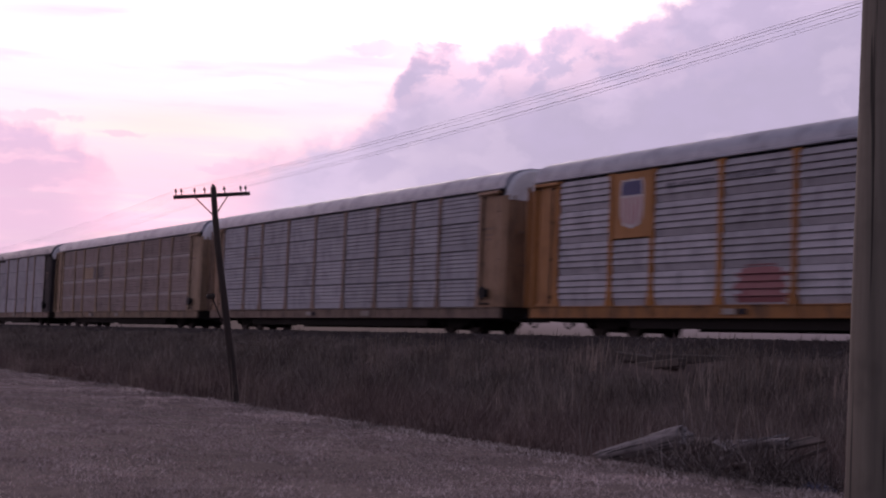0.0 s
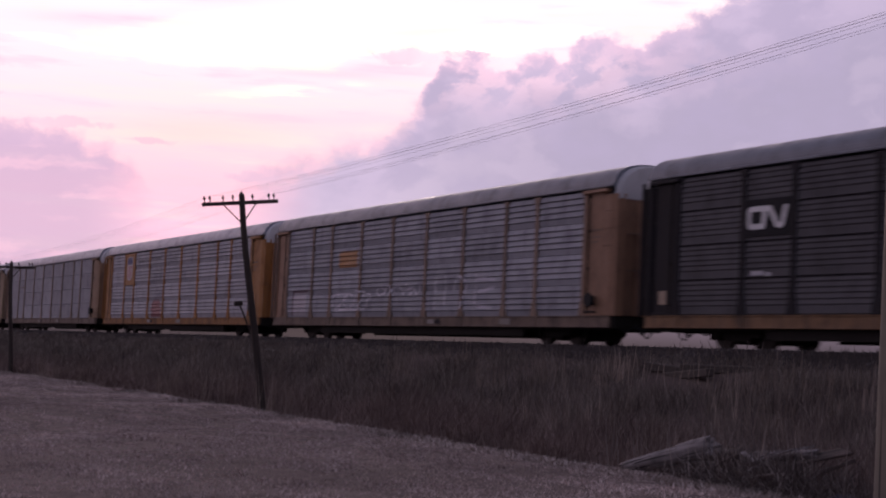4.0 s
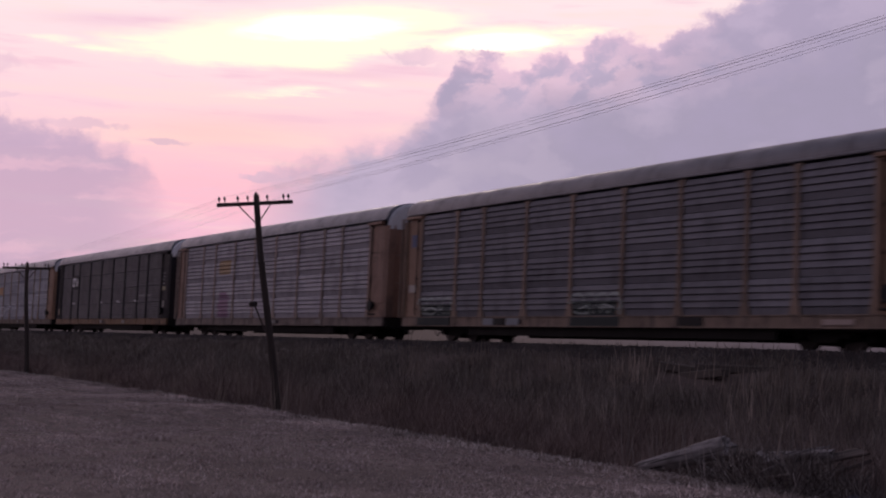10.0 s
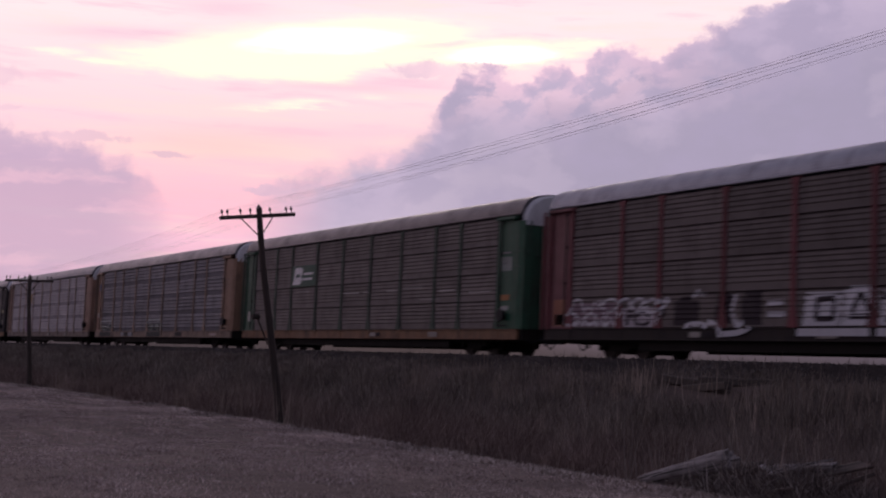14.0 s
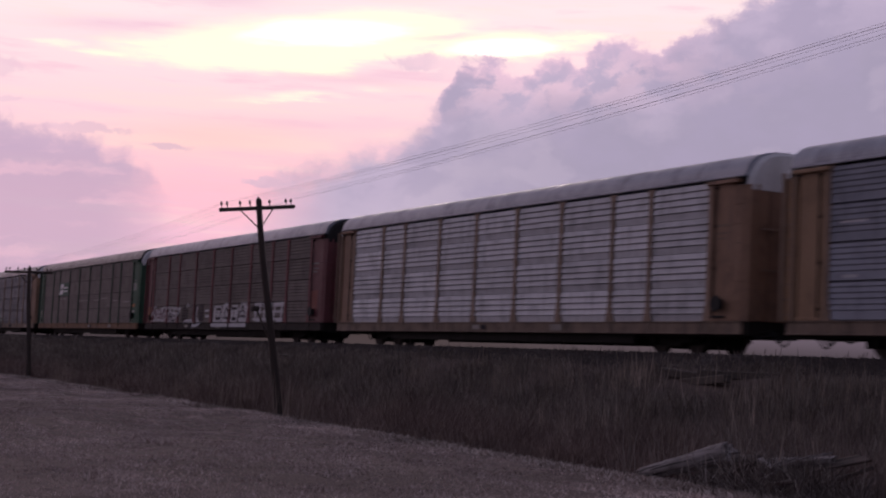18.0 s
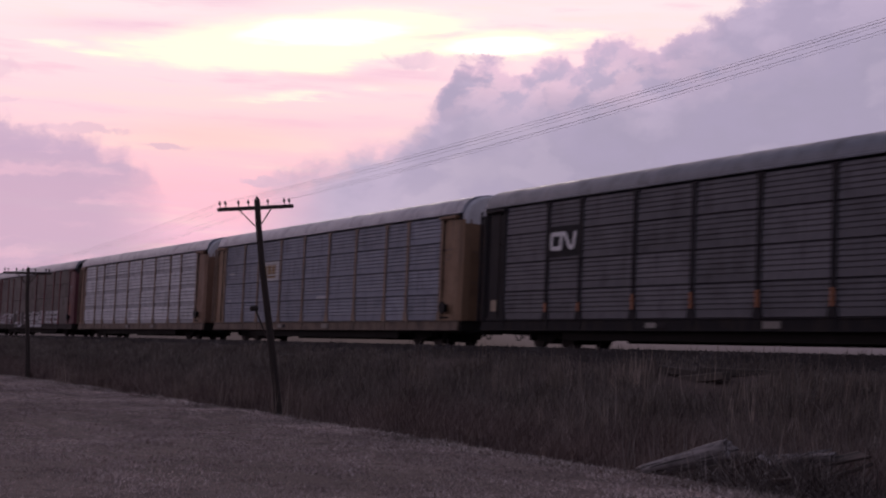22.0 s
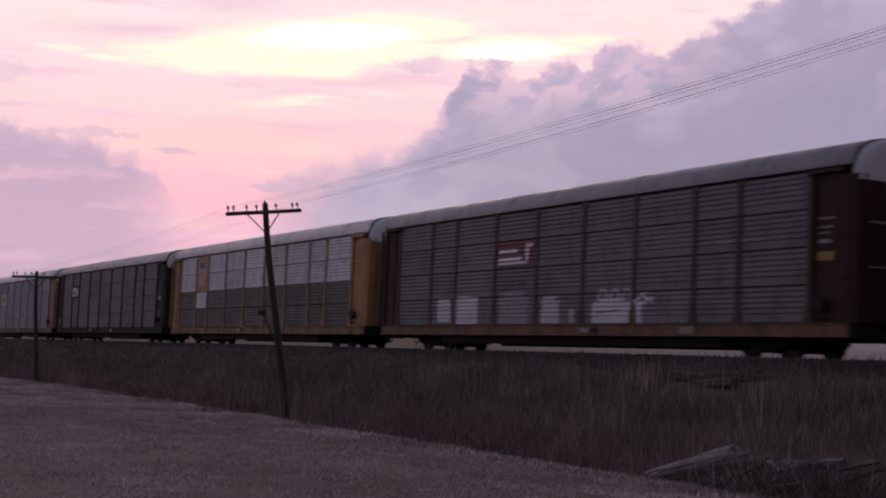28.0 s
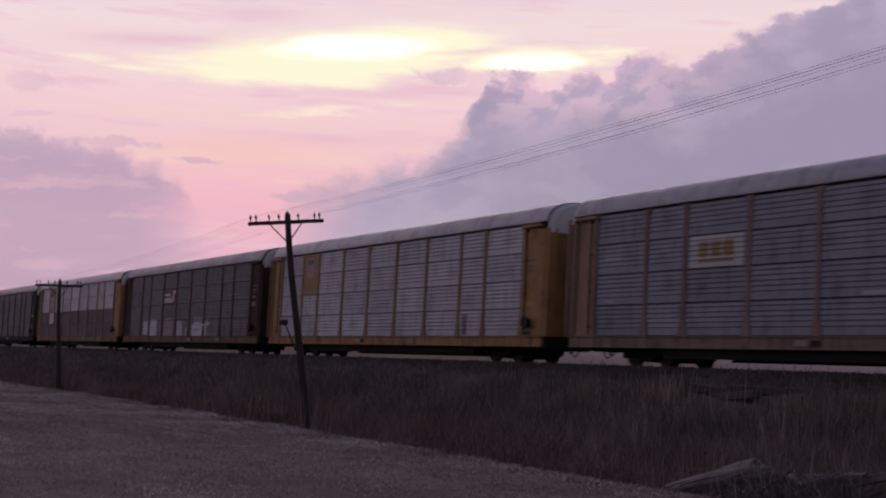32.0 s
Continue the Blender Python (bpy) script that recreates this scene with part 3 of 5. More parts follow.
    for i in range(n):
        z0, z1 = 0.95 + i * 0.545, 0.95 + (i + 1) * 0.545 - 0.012
        run = [(13.03, -1.50), (13.03, -1.545), (13.3, -1.545), (13.5, -1.49), (13.61, -1.38), (13.66, -1.2), (13.6, -1.2)]
        a = [bm.verts.new((x, y, z0)) for x, y in run]
        b = [bm.verts.new((x, y, z1)) for x, y in run]
        for j in range(len(run)):
            bm.faces.new((a[j], a[(j + 1) % len(run)], b[(j + 1) % len(run)], b[j]))
        bm.faces.new(b)
        bm.faces.new(a[::-1])
    box(bm, 13.06, 13.6, -1.48, -1.2, 0.93, 4.75)
    s["corner"] = mesh("corner_leaf", bm)
    bm = tube(bmesh.new(), (12.22, -1.585, 1.0), (12.22, -1.585, 4.78), 0.022, n=6)
    for z in (1.2, 2.4, 3.6, 4.7):
        box(bm, 12.18, 12.26, -1.6, -1.53, z, z + 0.07)
    s["rod"] = mesh("lock_rod", bm)
    # end door with folds
    s["door"] = mesh("end_door", boxes((13.3, 13.52, -1.25, 1.25, 0.93, 4.7), bev=0.01))
    s["leaf"] = mesh("door_leaf", boxes((13.53, 13.60, 0.01, 0.39, 0.95, 4.6), bev=0.01))
    s["grab"] = mesh("grab_iron", boxes((13.63, 13.68, -1.1, -0.55, -0.02, 0.02), bev=0.008))
    # ladder by the leading corner
    bm = boxes((-13.62, -13.55, -1.6, -1.52, 0.9, 4.9), (-13.2, -13.14, -1.6, -1.52, 0.9, 4.9))
    for i in range(10):
        tube(bm, (-13.58, -1.57, 1.1 + i * 0.4), (-13.17, -1.57, 1.1 + i * 0.4), 0.013, n=5)
    s["ladder"] = mesh("ladder", bm)
    # hand brake with its housing
    bm = bmesh.new()
    box(bm, 12.36, 12.64, -1.66, -1.53, 1.26, 1.56, bev=0.04)
    tube(bm, (12.5, -1.74, 1.42), (12.5, -1.70, 1.42), 0.23, n=16)
    tube(bm, (12.15, -1.6, 1.05), (12.75, -1.6, 1.05), 0.03, n=6)
    s["brake"] = mesh("hand_brake", bm)
    # coupler and hose
    bm = boxes((13.5, 14.15, -0.11, 0.11, 0.72, 0.94), (14.1, 14.32, -0.2, 0.16, 0.68, 0.98), (13.55, 13.62, -1.0, 1.0, 0.62, 0.68), bev=0.03)
    s["coupler"] = mesh("coupler", bm)
    s["hose"] = mesh("air_hose", bent_tube([(13.6 + 0.7 * i / 10, -0.45, 0.64 - 0.36 * math.sin(math.pi * i / 10)) for i in range(11)], 0.025))
    s["lever"] = mesh("uncoupling_lever", bent_tube([(13.5, -1.2, 0.56), (13.7, -1.1, 0.46), (13.95, -0.9, 0.60), (14.1, -0.7, 0.50), (14.25, -0.4, 0.62)], 0.028))
    # truck and wheelset; side frame with a raised middle
    bm = boxes((-0.2, 0.2, -1.05, 1.05, 0.36, 0.62), bev=0.03)
    for side in (-1, 1):
        y0, y1 = (0.93, 1.06) if side > 0 else (-1.06, -0.93)
        run = [(-1.15, 0.40), (-0.68, 0.42), (-0.42, 0.22), (0.42, 0.22), (0.68, 0.42), (1.15, 0.40), (1.15, 0.58), (0.62, 0.66), (0.35, 0.72), (-0.35, 0.72), (-0.62, 0.66), (-1.15, 0.58)]
        a = [bm.verts.new((x, y0, z)) for x, z in run]
        b = [bm.verts.new((x, y1, z)) for x, z in run]
        for j in range(len(run)):
            bm.faces.new((a[j], a[(j + 1) % len(run)], b[(j + 1) % len(run)], b[j]))
        bm.faces.new(a[::-1])
        bm.faces.new(b)
        for x in (-0.86, 0.86):
            tube(bm, (x, side * 0.95, 0.42), (x, side * 1.13, 0.42), 0.12, n=10)
        for x in (-0.12, 0.12):
            tube(bm, (x, side * 1.0, 0.26), (x, side * 1.0, 0.5), 0.07, n=8)
    box(bm, -1.25, 1.25, -0.62, 0.62, 0.17, 0.5)
    box(bm, -1.5, 1.5, -0.8, -0.62, 0.26, 0.55)
    s["truck"] = mesh("truck", bm)
    bm = bmesh.new()
    for side in (-1, 1):
        tube(bm, (0, side * 0.69, 0), (0, side * 0.80, 0), 0.42, n=28)
        tube(bm, (0, side * 0.655, 0), (0, side * 0.69, 0), 0.45, n=28)
        tube(bm, (0, side * 0.80, 0), (0, side * 0.83, 0), 0.13, n=10)
        for i in range(3):
            a = i * math.tau / 3
            box(bm, 0.26 * math.cos(a) - 0.04, 0.26 * math.cos(a) + 0.04, side * 0.80 - 0.01, side * 0.80 + 0.01, 0.26 * math.sin(a) - 0.04, 0.26 * math.sin(a) + 0.04)
    tube(bm, (0, -0.95, 0), (0, 0.95, 0), 0.08, n=10)
    s["wheelset"] = mesh("wheelset", bm)
    return s


SH = make_shared()
MIRROR = pose(0, 0, 0, 0, 0, 180)
CARS, WHEELS = [], []
COAT = {}


def coat(col, **more):
    key = (col, tuple(sorted(more.items())))
    if key not in COAT:
        COAT[key] = painted("weathered_paint", col, **more)
    return COAT[key]


def spray(bm, kind, x0, x1, z0, z1, lift=0.006, slant=0.0):
    """Paint that follows the ribs of the side, from x0 to x1 and z0 to z1."""
    zs = sorted({z0, z1} | {r + b for r in ROWS[:-1] for a, b in louvre_profile(kind) if z0 < r + b < z1})
    pts = [(SIDE + side_y(kind, z) - lift, z) for z in zs]
    a = [bm.verts.new((x0 + slant * (z - z0), y, z)) for y, z in pts]
    b = [bm.verts.new((x1 + slant * (z - z0), y, z)) for y, z in pts]
    for i in range(len(pts) - 1):
        bm.faces.new((a[i], b[i], b[i + 1], a[i + 1]))


def sprayed(name, kind, rects, mat, car, label="", lift=0.006, joined=False):
    """Paint strokes on the side, each a part of its own unless they are joined as small stuff."""
    for group in ([rects] if joined else [[r] for r in rects]):
        bm = bmesh.new()
        for r in group:
            spray(bm, kind, *r[:4], lift=lift, slant=r[4] if len(r) > 4 else 0.0)
        ob = part(name, bm, mat, car, label)
        if joined:
            ob["kind"] = "stuff"


def plate(bm, pts, y0, y1):
    a = [bm.verts.new((x, y0, z)) for x, z in pts]
    b = [bm.verts.new((x, y1, z)) for x, z in pts]
    bm.faces.new(a)
    bm.faces.new(b[::-1])
    for j in range(len(pts)):
        i = (j + 1) % len(pts)
        bm.faces.new((a[i], a[j], b[j], b[i]))
    return bm


def autorack(k, label, kind, panel, frame_col, end_col, roof_col, sill_col=None, low_panel=None, skip=()):
    car = new("autorack_car")
    tagged(car, label, "railway car", "train of car carriers")
    car.location = (k * PITCH + PITCH / 2, TRACK_Y, RAIL_Z)
    mp = coat(panel, worn=0.32, rough=0.62, metal=0.04, vary=0.13, gloss=0.15)
    ml = coat(low_panel, worn=0.32, rough=0.62, metal=0.04, vary=0.10, gloss=0.15) if low_panel else mp
    mf = coat(frame_col, worn=0.4, rough=0.65, gloss=0.25)
    me = coat(end_col, worn=0.4, rough=0.6, vary=0.08)
    mr = coat(roof_col, worn=0.3, rough=0.42, metal=0.25, vary=0.05)
    ms = coat(sill_col or tuple(c * 0.8 for c in frame_col), worn=0.75, rough=0.7)
    for b in range(9):
        x0, x1 = POSTS[b] + 0.02, POSTS[b + 1] - 0.02
        for r in range(4):
            if (b, r) in skip:
                continue
            part("side_panel", panel_mesh(kind, x1 - x0), ml if r < 2 else mp, car, at=(x0, SIDE, ROWS[r]))
    for x in POSTS:
        part("post", SH["post"], mf, car, at=(x, SIDE, 0))
    part("far_side", SH["far_" + kind], mp, car)
    part("inner_lining", SH["louvre_shade"], M_DARK, car)
    part("roof", SH["roof"], mr, car, "ribbed sheet metal roof")
    part("eave_rail", SH["eave"], mr, car)
    part("side_sill", SH["sill"], ms, car)
    part("side_sill", SH["sill"], ms, car, at=MIRROR)
    part("underframe", SH["under"], M_UNDER, car, "black greasy underframe")
    for turn in (Matrix.Identity(4), MIRROR):
        flip = Matrix.Diagonal((-1, 1, 1, 1)) if turn is MIRROR else Matrix.Identity(4)
        part("roof_end_cap", SH["cap"], M_DARK if k == 7 else M_CAP, car, "black end fairing" if k == 7 else "pale galvanised end fairing", at=turn)
        part("arch_seal", SH["arch"], M_DARK, car, at=turn)
        door = part("end_door", SH["door"], me, car, at=turn)
        for i in range(6):
            part("door_leaf", SH["leaf"], me, door, at=(0.015 * (i % 2), -1.2 + i * 0.4, 0))
        for z in (2.37, 3.52):
            part("grab_iron", SH["grab"], M_WHITE if k in (3, 10, 12) else mf, door, "white painted grab iron" if k in (3, 10, 12) else "", at=(0.02, 0, z))
        part("coupler", SH["coupler"], M_UNDER, car, at=turn)
        for dy in (0.0, -0.25):
            part("air_hose", SH["hose"], M_DARK, car, at=turn @ pose(-0.4 * dy, dy, -dy * 0.4))
        part("uncoupling_lever", SH["lever"], M_DARK, car, at=turn)
        for yside in (1, -1):
            m = Matrix.Diagonal((1 if turn is not MIRROR else -1, yside, 1, 1))
            part("end_sheet", SH["endsheet"], me, car, at=m)
            part("corner_leaf", SH["corner"], me, car, at=m)
            if yside > 0:
                part("lock_rod", SH["rod"], M_UNDER, car, "dark locking rod", at=m)
    part("ladder", SH["ladder"], mf, car)
    part("hand_brake", SH["brake"], M_DARK, car, "black hand brake wheel")
    for x in (-9.75, 9.75):
        tr = part("truck", SH["truck"], M_UNDER, car, "dark cast steel truck", at=(x, 0, 0))
        for wx in (-0.86, 0.86):
            WHEELS.append((part("wheelset", SH["wheelset"], M_WHEEL, tr, at=(wx, 0, 0.42)), wx))
    CARS.append((car, k))
    return car


TAN, YEL, ORG, CREAM = (0.262, 0.182, 0.138), (0.37, 0.195, 0.07), (0.38, 0.165, 0.045), (0.30, 0.205, 0.13)
BLACK, GREEN, REDB = (0.024, 0.022, 0.026), (0.024, 0.088, 0.05), (0.15, 0.044, 0.054)
GALV, GALVD, SILV, PALE = (0.35, 0.347, 0.383), (0.155, 0.147, 0.16), (0.41, 0.395, 0.427), (0.60, 0.583, 0.61)
ROOF, ROOFD, ROOFL = (0.155, 0.168, 0.20), (0.115, 0.105, 0.115), (0.31, 0.32, 0.375)


def build_train():
    c = {}
    c[-2] = autorack(-2, "grey car carrier with dark ends, weathered ribbed sides", "even", GALV, TAN, BLACK, ROOF)
    c[-1] = autorack(-1, "faded brown car carrier with pale bands and cream ends", "even", (0.246, 0.193, 0.187), CREAM, CREAM, ROOFL)
    c[0] = autorack(0, "grey ribbed car carrier with tan posts and yellowed ends", "even", GALV, TAN, (0.28, 0.17, 0.1), ROOFL)
    c[1] = autorack(1, "silver car carrier with orange posts and a shield emblem", "grouped", SILV, ORG, ORG, ROOFL, skip=((1, 2), (1, 3)))
    c[2] = autorack(2, "dull grey car carrier with tan posts and pale scrawls", "grouped", GALV, TAN, (0.30, 0.165, 0.1), ROOF)
    c[3] = autorack(3, "dark grey car carrier with black ends and rusty sill", "even", (0.099, 0.094, 0.103), BLACK, BLACK, ROOF, sill_col=(0.22, 0.12, 0.06))
    c[4] = autorack(4, "silver car carrier with tan posts and a purple scrawl", "grouped", (0.386, 0.357, 0.380), (0.31, 0.235, 0.20), (0.28, 0.16, 0.115), ROOF)
    c[5] = autorack(5, "dark grey car carrier with tan posts and dark scrawls", "grouped", (0.198, 0.187, 0.207), TAN, (0.27, 0.155, 0.1), (0.14, 0.138, 0.155))
    c[6] = autorack(6, "brown grimy car carrier with green posts and ends", "even", (0.158, 0.134, 0.127), (0.048, 0.072, 0.054), GREEN, ROOFD, sill_col=(0.20, 0.1, 0.05))
    c[7] = autorack(7, "brown car carrier with rust-red ends covered in scrawls", "even", (0.135, 0.112, 0.108), (0.17, 0.05, 0.058), REDB, ROOFL, sill_col=(0.03, 0.025, 0.025))
    c[8] = autorack(8, "pale silver car carrier with tan posts and ends", "grouped", PALE, TAN, (0.25, 0.14, 0.09), ROOFL)
    c[9] = autorack(9, "blue-grey ribbed car carrier with tan ends", "even", (0.275, 0.281, 0.333), TAN, (0.28, 0.165, 0.095), ROOFL)
    c[10] = autorack(10, "dark grey car carrier with black posts and ends", "even", GALVD, BLACK, BLACK, ROOF, sill_col=BLACK)
    c[11] = autorack(11, "two-tone silver and grey car carrier with yellow posts", "even", (0.643, 0.632, 0.667), (0.31, 0.19, 0.095), YEL, (0.36, 0.365, 0.41), low_panel=(0.123, 0.111, 0.111))
    c[12] = autorack(12, "grey-brown car carrier with dark red ends and scrawls", "even", (0.175, 0.167, 0.181), (0.10, 0.05, 0.045), (0.045, 0.02, 0.02), ROOF, sill_col=(0.2, 0.1, 0.06))
    c[13] = autorack(13, "silver ribbed car carrier with yellow ends and tan posts", "even", (0.538, 0.526, 0.562), (0.28, 0.18, 0.10), YEL, ROOFL, sill_col=YEL, skip=((1, 2), (1, 3)))
    c[14] = autorack(14, "blue-grey ribbed car carrier with yellowed tan ends", "even", (0.281, 0.287, 0.333), TAN, (0.28, 0.17, 0.095), ROOFL)
    return c


TRAIN = build_train()

# ---------------------------------------------------------------- telegraph line


def telegraph_pole(base, top, pins=(-1.04, -0.88, -0.50, -0.21, 0.37, 0.86, 1.01)):
    """Leaning pole with one crossarm, seven pins and two braces; z of the pole's own frame runs up its length."""
    base, top = Vector(base), Vector(top)
    ob = new("telegraph_pole")
    up = (top - base).normalized()
    yy = Vector((0, 1, 0)) - up * up.y
    yy.normalize()
    xx = yy.cross(up)
    m = Matrix((xx, yy, up)).transposed().to_4x4()
    ob.matrix_basis = Matrix.Translation(base) @ m
    h = (top - base).length
    tagged(ob, "dark leaning wooden telegraph pole with one crossarm", "telegraph pole", "telegraph line")
    bm = bmesh.new()
    n = 8
    rings = []
    for i in range(n + 1):
        z = -0.5 + (h + 0.38) * i / n
        r = 0.112 - 0.032 * i / n
        rings.append([bm.verts.new((r * math.cos(a) + 0.015 * math.sin(i * 1.7), r * math.sin(a) + 0.03 * math.sin(i * 0.8), z)) for a in (j * math.tau / 10 for j in range(10))])
    for a, b in zip(rings, rings[1:]):
        for j in range(10):
            bm.faces.new((a[j], a[(j + 1) % 10], b[(j + 1) % 10], b[j])).smooth = True
    tip = bm.verts.new((0, 0, h))
    for j in range(10):
        bm.faces.new((rings[-1][j], rings[-1][(j + 1) % 10], tip))
    part("shaft", bm, M_POLE, ob)
    za = h - 0.32
    part("crossarm", boxes((-0.17, -0.06, -1.11, 1.11, za - 0.05, za + 0.05), bev=0.01), M_POLE, ob)
    for side in (-1, 1):
        part("brace", tube(bmesh.new(), (-0.11, side * 0.06, za - 0.52), (-0.17, side * 0.48, za - 0.03), 0.018, n=5), M_POLE, ob)
    for y in pins:
        pin = part("pin", tube(bmesh.new(), (-0.115, y, za + 0.05), (-0.115, y, za + 0.15), 0.014, n=5), M_POLE, ob)
        bm = bmesh.new()
        tube(bm, (-0.115, y, za + 0.13), (-0.115, y, za + 0.18), 0.036, 0.04, n=8)
        tube(bm, (-0.115, y, za + 0.18), (-0.115, y, za + 0.23), 0.028, 0.02, n=8)
        part("insulator", bm, M_GLASS, pin)
    return [ob.matrix_basis @ Vector((-0.115, y, za + 0.19)) for y in pins]


POLE_LINE = [telegraph_pole((-98.5, 15.0, -0.1), (-98.5, 14.7, 4.9)),
             telegraph_pole((-67.0, 14.95, -0.05), (-67.3, 14.72, 5.2)),
             telegraph_pole((-36.07, 14.85, -0.1), (-36.4, 14.01, 5.92)),
             telegraph_pole((-4.6, 15.8, -0.35), (-4.6, 13.9, 6.9), (-0.38, -0.25, -0.12, 0.0, 0.12, 0.24, 0.38))]


def wires():
    for i in range(7):
        for a, b in zip(POLE_LINE, POLE_LINE[1:]):
            bm = bmesh.new()
            p, q = a[i], b[i]
            n = 20
            sag = 0.22 + 0.03 * math.sin(i * 2.1)
            pts = [p.lerp(q, t / n) - Vector((0, 0, sag * 4 * (t / n) * (1 - t / n))) for t in range(n + 1)]
            ring = [[bm.verts.new(c + Vector((0, 0.0026 * math.cos(w), 0.0026 * math.sin(w)))) for w in (0.8, 2.4, 4.0, 5.6)] for c in pts]
            for u, v in zip(ring, ring[1:]):
                for j in range(4):
                    bm.faces.new((u[j], u[(j + 1) % 4], v[(j + 1) % 4], v[j]))
            tagged(part("wire", bm, M_WIRE), "thin sagging telegraph wire between leaning poles", "wire", "telegraph wires")


wires()


def near_pole():
    """Grey utility pole close by; only its flank shows."""
    ob = new("utility_pole")
    d = 6.2
    ax, ay = -math.sin(radians(42.0)), math.cos(radians(42.0))
    ob.location = (ax * d, ay * d, 0)
    tagged(ob, "weathered grey round wooden utility pole, checked grain", "utility pole")
    bm = bmesh.new()
    rings = []
    for i in range(25):
        z = -0.4 + i * 0.36
        r = 0.167 - 0.0042 * z
        rings.append([bm.verts.new((r * math.cos(a) * (1 + 0.012 * noise.noise((math.cos(a) * 2, math.sin(a) * 2, z))) + 0.017 * z, r * math.sin(a), z)) for a in (j * math.tau / 28 for j in range(28))])
    for a, b in zip(rings, rings[1:]):
        for j in range(28):
            bm.faces.new((a[j], a[(j + 1) % 28], b[(j + 1) % 28], b[j])).smooth = True
    bm.faces.new(rings[-1])
    part("shaft", bm, M_NEARPOLE, ob)
    side = Vector((ay, -ax, 0)) * -0.075
    spot = Vector((-ax, -ay, 0)) * 0.148 - side
    part("tag", boxes((-0.018, 0.018, -0.006, 0.006, -0.1, 0.1), bev=0.003), M_CAP, ob, "narrow pale metal tag", at=Matrix.Translation(spot + Vector((0.02, 0, 1.33))) @ pose(0, 0, 0, 0, 0, 41.85 - 28))


near_pole()


# ---------------------------------------------------------------- bracket on the leaning pole


def pole_bracket(pole):
    bm = tube(bmesh.new(), (-0.02, -0.10, 2.2), (-0.05, -0.32, 2.95), 0.022, n=6)
    arm = part("bracket_arm", bm, M_POLE, pole, "thin leaning iron bracket arm")
    part("bracket_box", boxes((-0.12, 0.04, -0.48, -0.26, 2.93, 3.07), bev=0.03), M_WHEEL, arm, "small dark metal box")


pole_bracket(bpy.data.objects["telegraph_pole.002"])

# ---------------------------------------------------------------- lettering, emblems and scrawls on the cars
DECAL = {}


def ink(col):
    if col not in DECAL:
        DECAL[col] = painted("decal_paint", col, worn=0.15, rough=0.6, vary=0.05)
    return DECAL[col]


YELLOW, BLUE, PURPLE = (0.34, 0.215, 0.10), (0.06, 0.06, 0.16), (0.22, 0.11, 0.19)
PALEGREY, INK = (0.44, 0.42, 0.45), (0.03, 0.025, 0.03)


def flat_marks(car, rows, y=-1.545):
    """Small painted rectangles on smooth steel: x0, x1, z0, z1, colour."""
    for x0, x1, z0, z1, col in rows:
        part("painted_mark", boxes((x0, x1, y, y + 0.012, z0, z1)), ink(col), car)


def bars(car, kind, x0, x1, z, col, h=0.1, gap=0.07, step=0.16, seed=1):
    """A line of unreadable letters as plain bars."""
    rng = random.Random(seed)
    rects, x = [], x0
    while x < x1:
        w = step * rng.uniform(0.7, 1.3)
        rects.append((x, min(x + w - gap, x1), z, z + h))
        x += w
    sprayed("lettering", kind, rects, ink(col), car, "worn lettering", joined=True)


def skin(kind, x, z, lift):
    """Depth of the car's outer skin at a point, with its posts and sill."""
    if z < ROWS[0]:
        return -1.575 - lift
    if min(abs(x - p) for p in POSTS) < 0.10:
        return SIDE - 0.047 - lift
    return SIDE + side_y(kind, z) - lift


def stroke(car, kind, pts, w, col, label="", lift=0.008, smooth=True):
    """One sprayed stroke through (x, z) points, laid on the ribs."""
    pts = [Vector(p) for p in pts]
    path = []
    for i in range(len(pts) - 1):
        p0, p1, p2, p3 = pts[max(i - 1, 0)], pts[i], pts[i + 1], pts[min(i + 2, len(pts) - 1)]
        n = max(2, int((p2 - p1).length / 0.06))
        for q in range(n):
            f = q / n
            if smooth:
                path.append(0.5 * (2 * p1 + (p2 - p0) * f + (2 * p0 - 5 * p1 + 4 * p2 - p3) * f * f + (3 * p1 - p0 - 3 * p2 + p3) * f ** 3))
            else:
                path.append(p1.lerp(p2, f))
    path.append(pts[-1])
    bm = bmesh.new()
    rows = []
    for i, p in enumerate(path):
        d = path[min(i + 1, len(path) - 1)] - path[max(i - 1, 0)]
        d = d.normalized() * (w / 2) if d.length > 1e-6 else Vector((w / 2, 0))
        rows.append([bm.verts.new((p.x + e * d.y, skin(kind, p.x + e * d.y, p.y - e * d.x, lift), p.y - e * d.x)) for e in (-1, 0, 1)])
    for a, b in zip(rows, rows[1:]):
        for j in (0, 1):
            bm.faces.new((a[j], a[j + 1], b[j + 1], b[j]))
    return part("spray_stroke", bm, ink(col), car, label)


def ragged(car, kind, x0, x1, z0, z1, col, seed, label, slant=0.0, lift=0.007):
    """A filled sprayed patch with uneven sides and top."""
    rng = random.Random(seed)
    rects, z = [], z0
    while z < z1:
        h = rng.uniform(0.05, 0.09)
        top = (z - z0) / (z1 - z0)
        cut = 0.12 + (0.35 * (x1 - x0) * rng.random() if top > 0.8 else 0.0)
        s = slant * (z - z0)
        rects.append((x0 + s + rng.uniform(0, cut), x1 + s - rng.uniform(0, cut), z, min(z + h, z1)))
        z += h
    sprayed("scrawl", kind, rects, ink(col), car, label, lift=lift, joined=True)


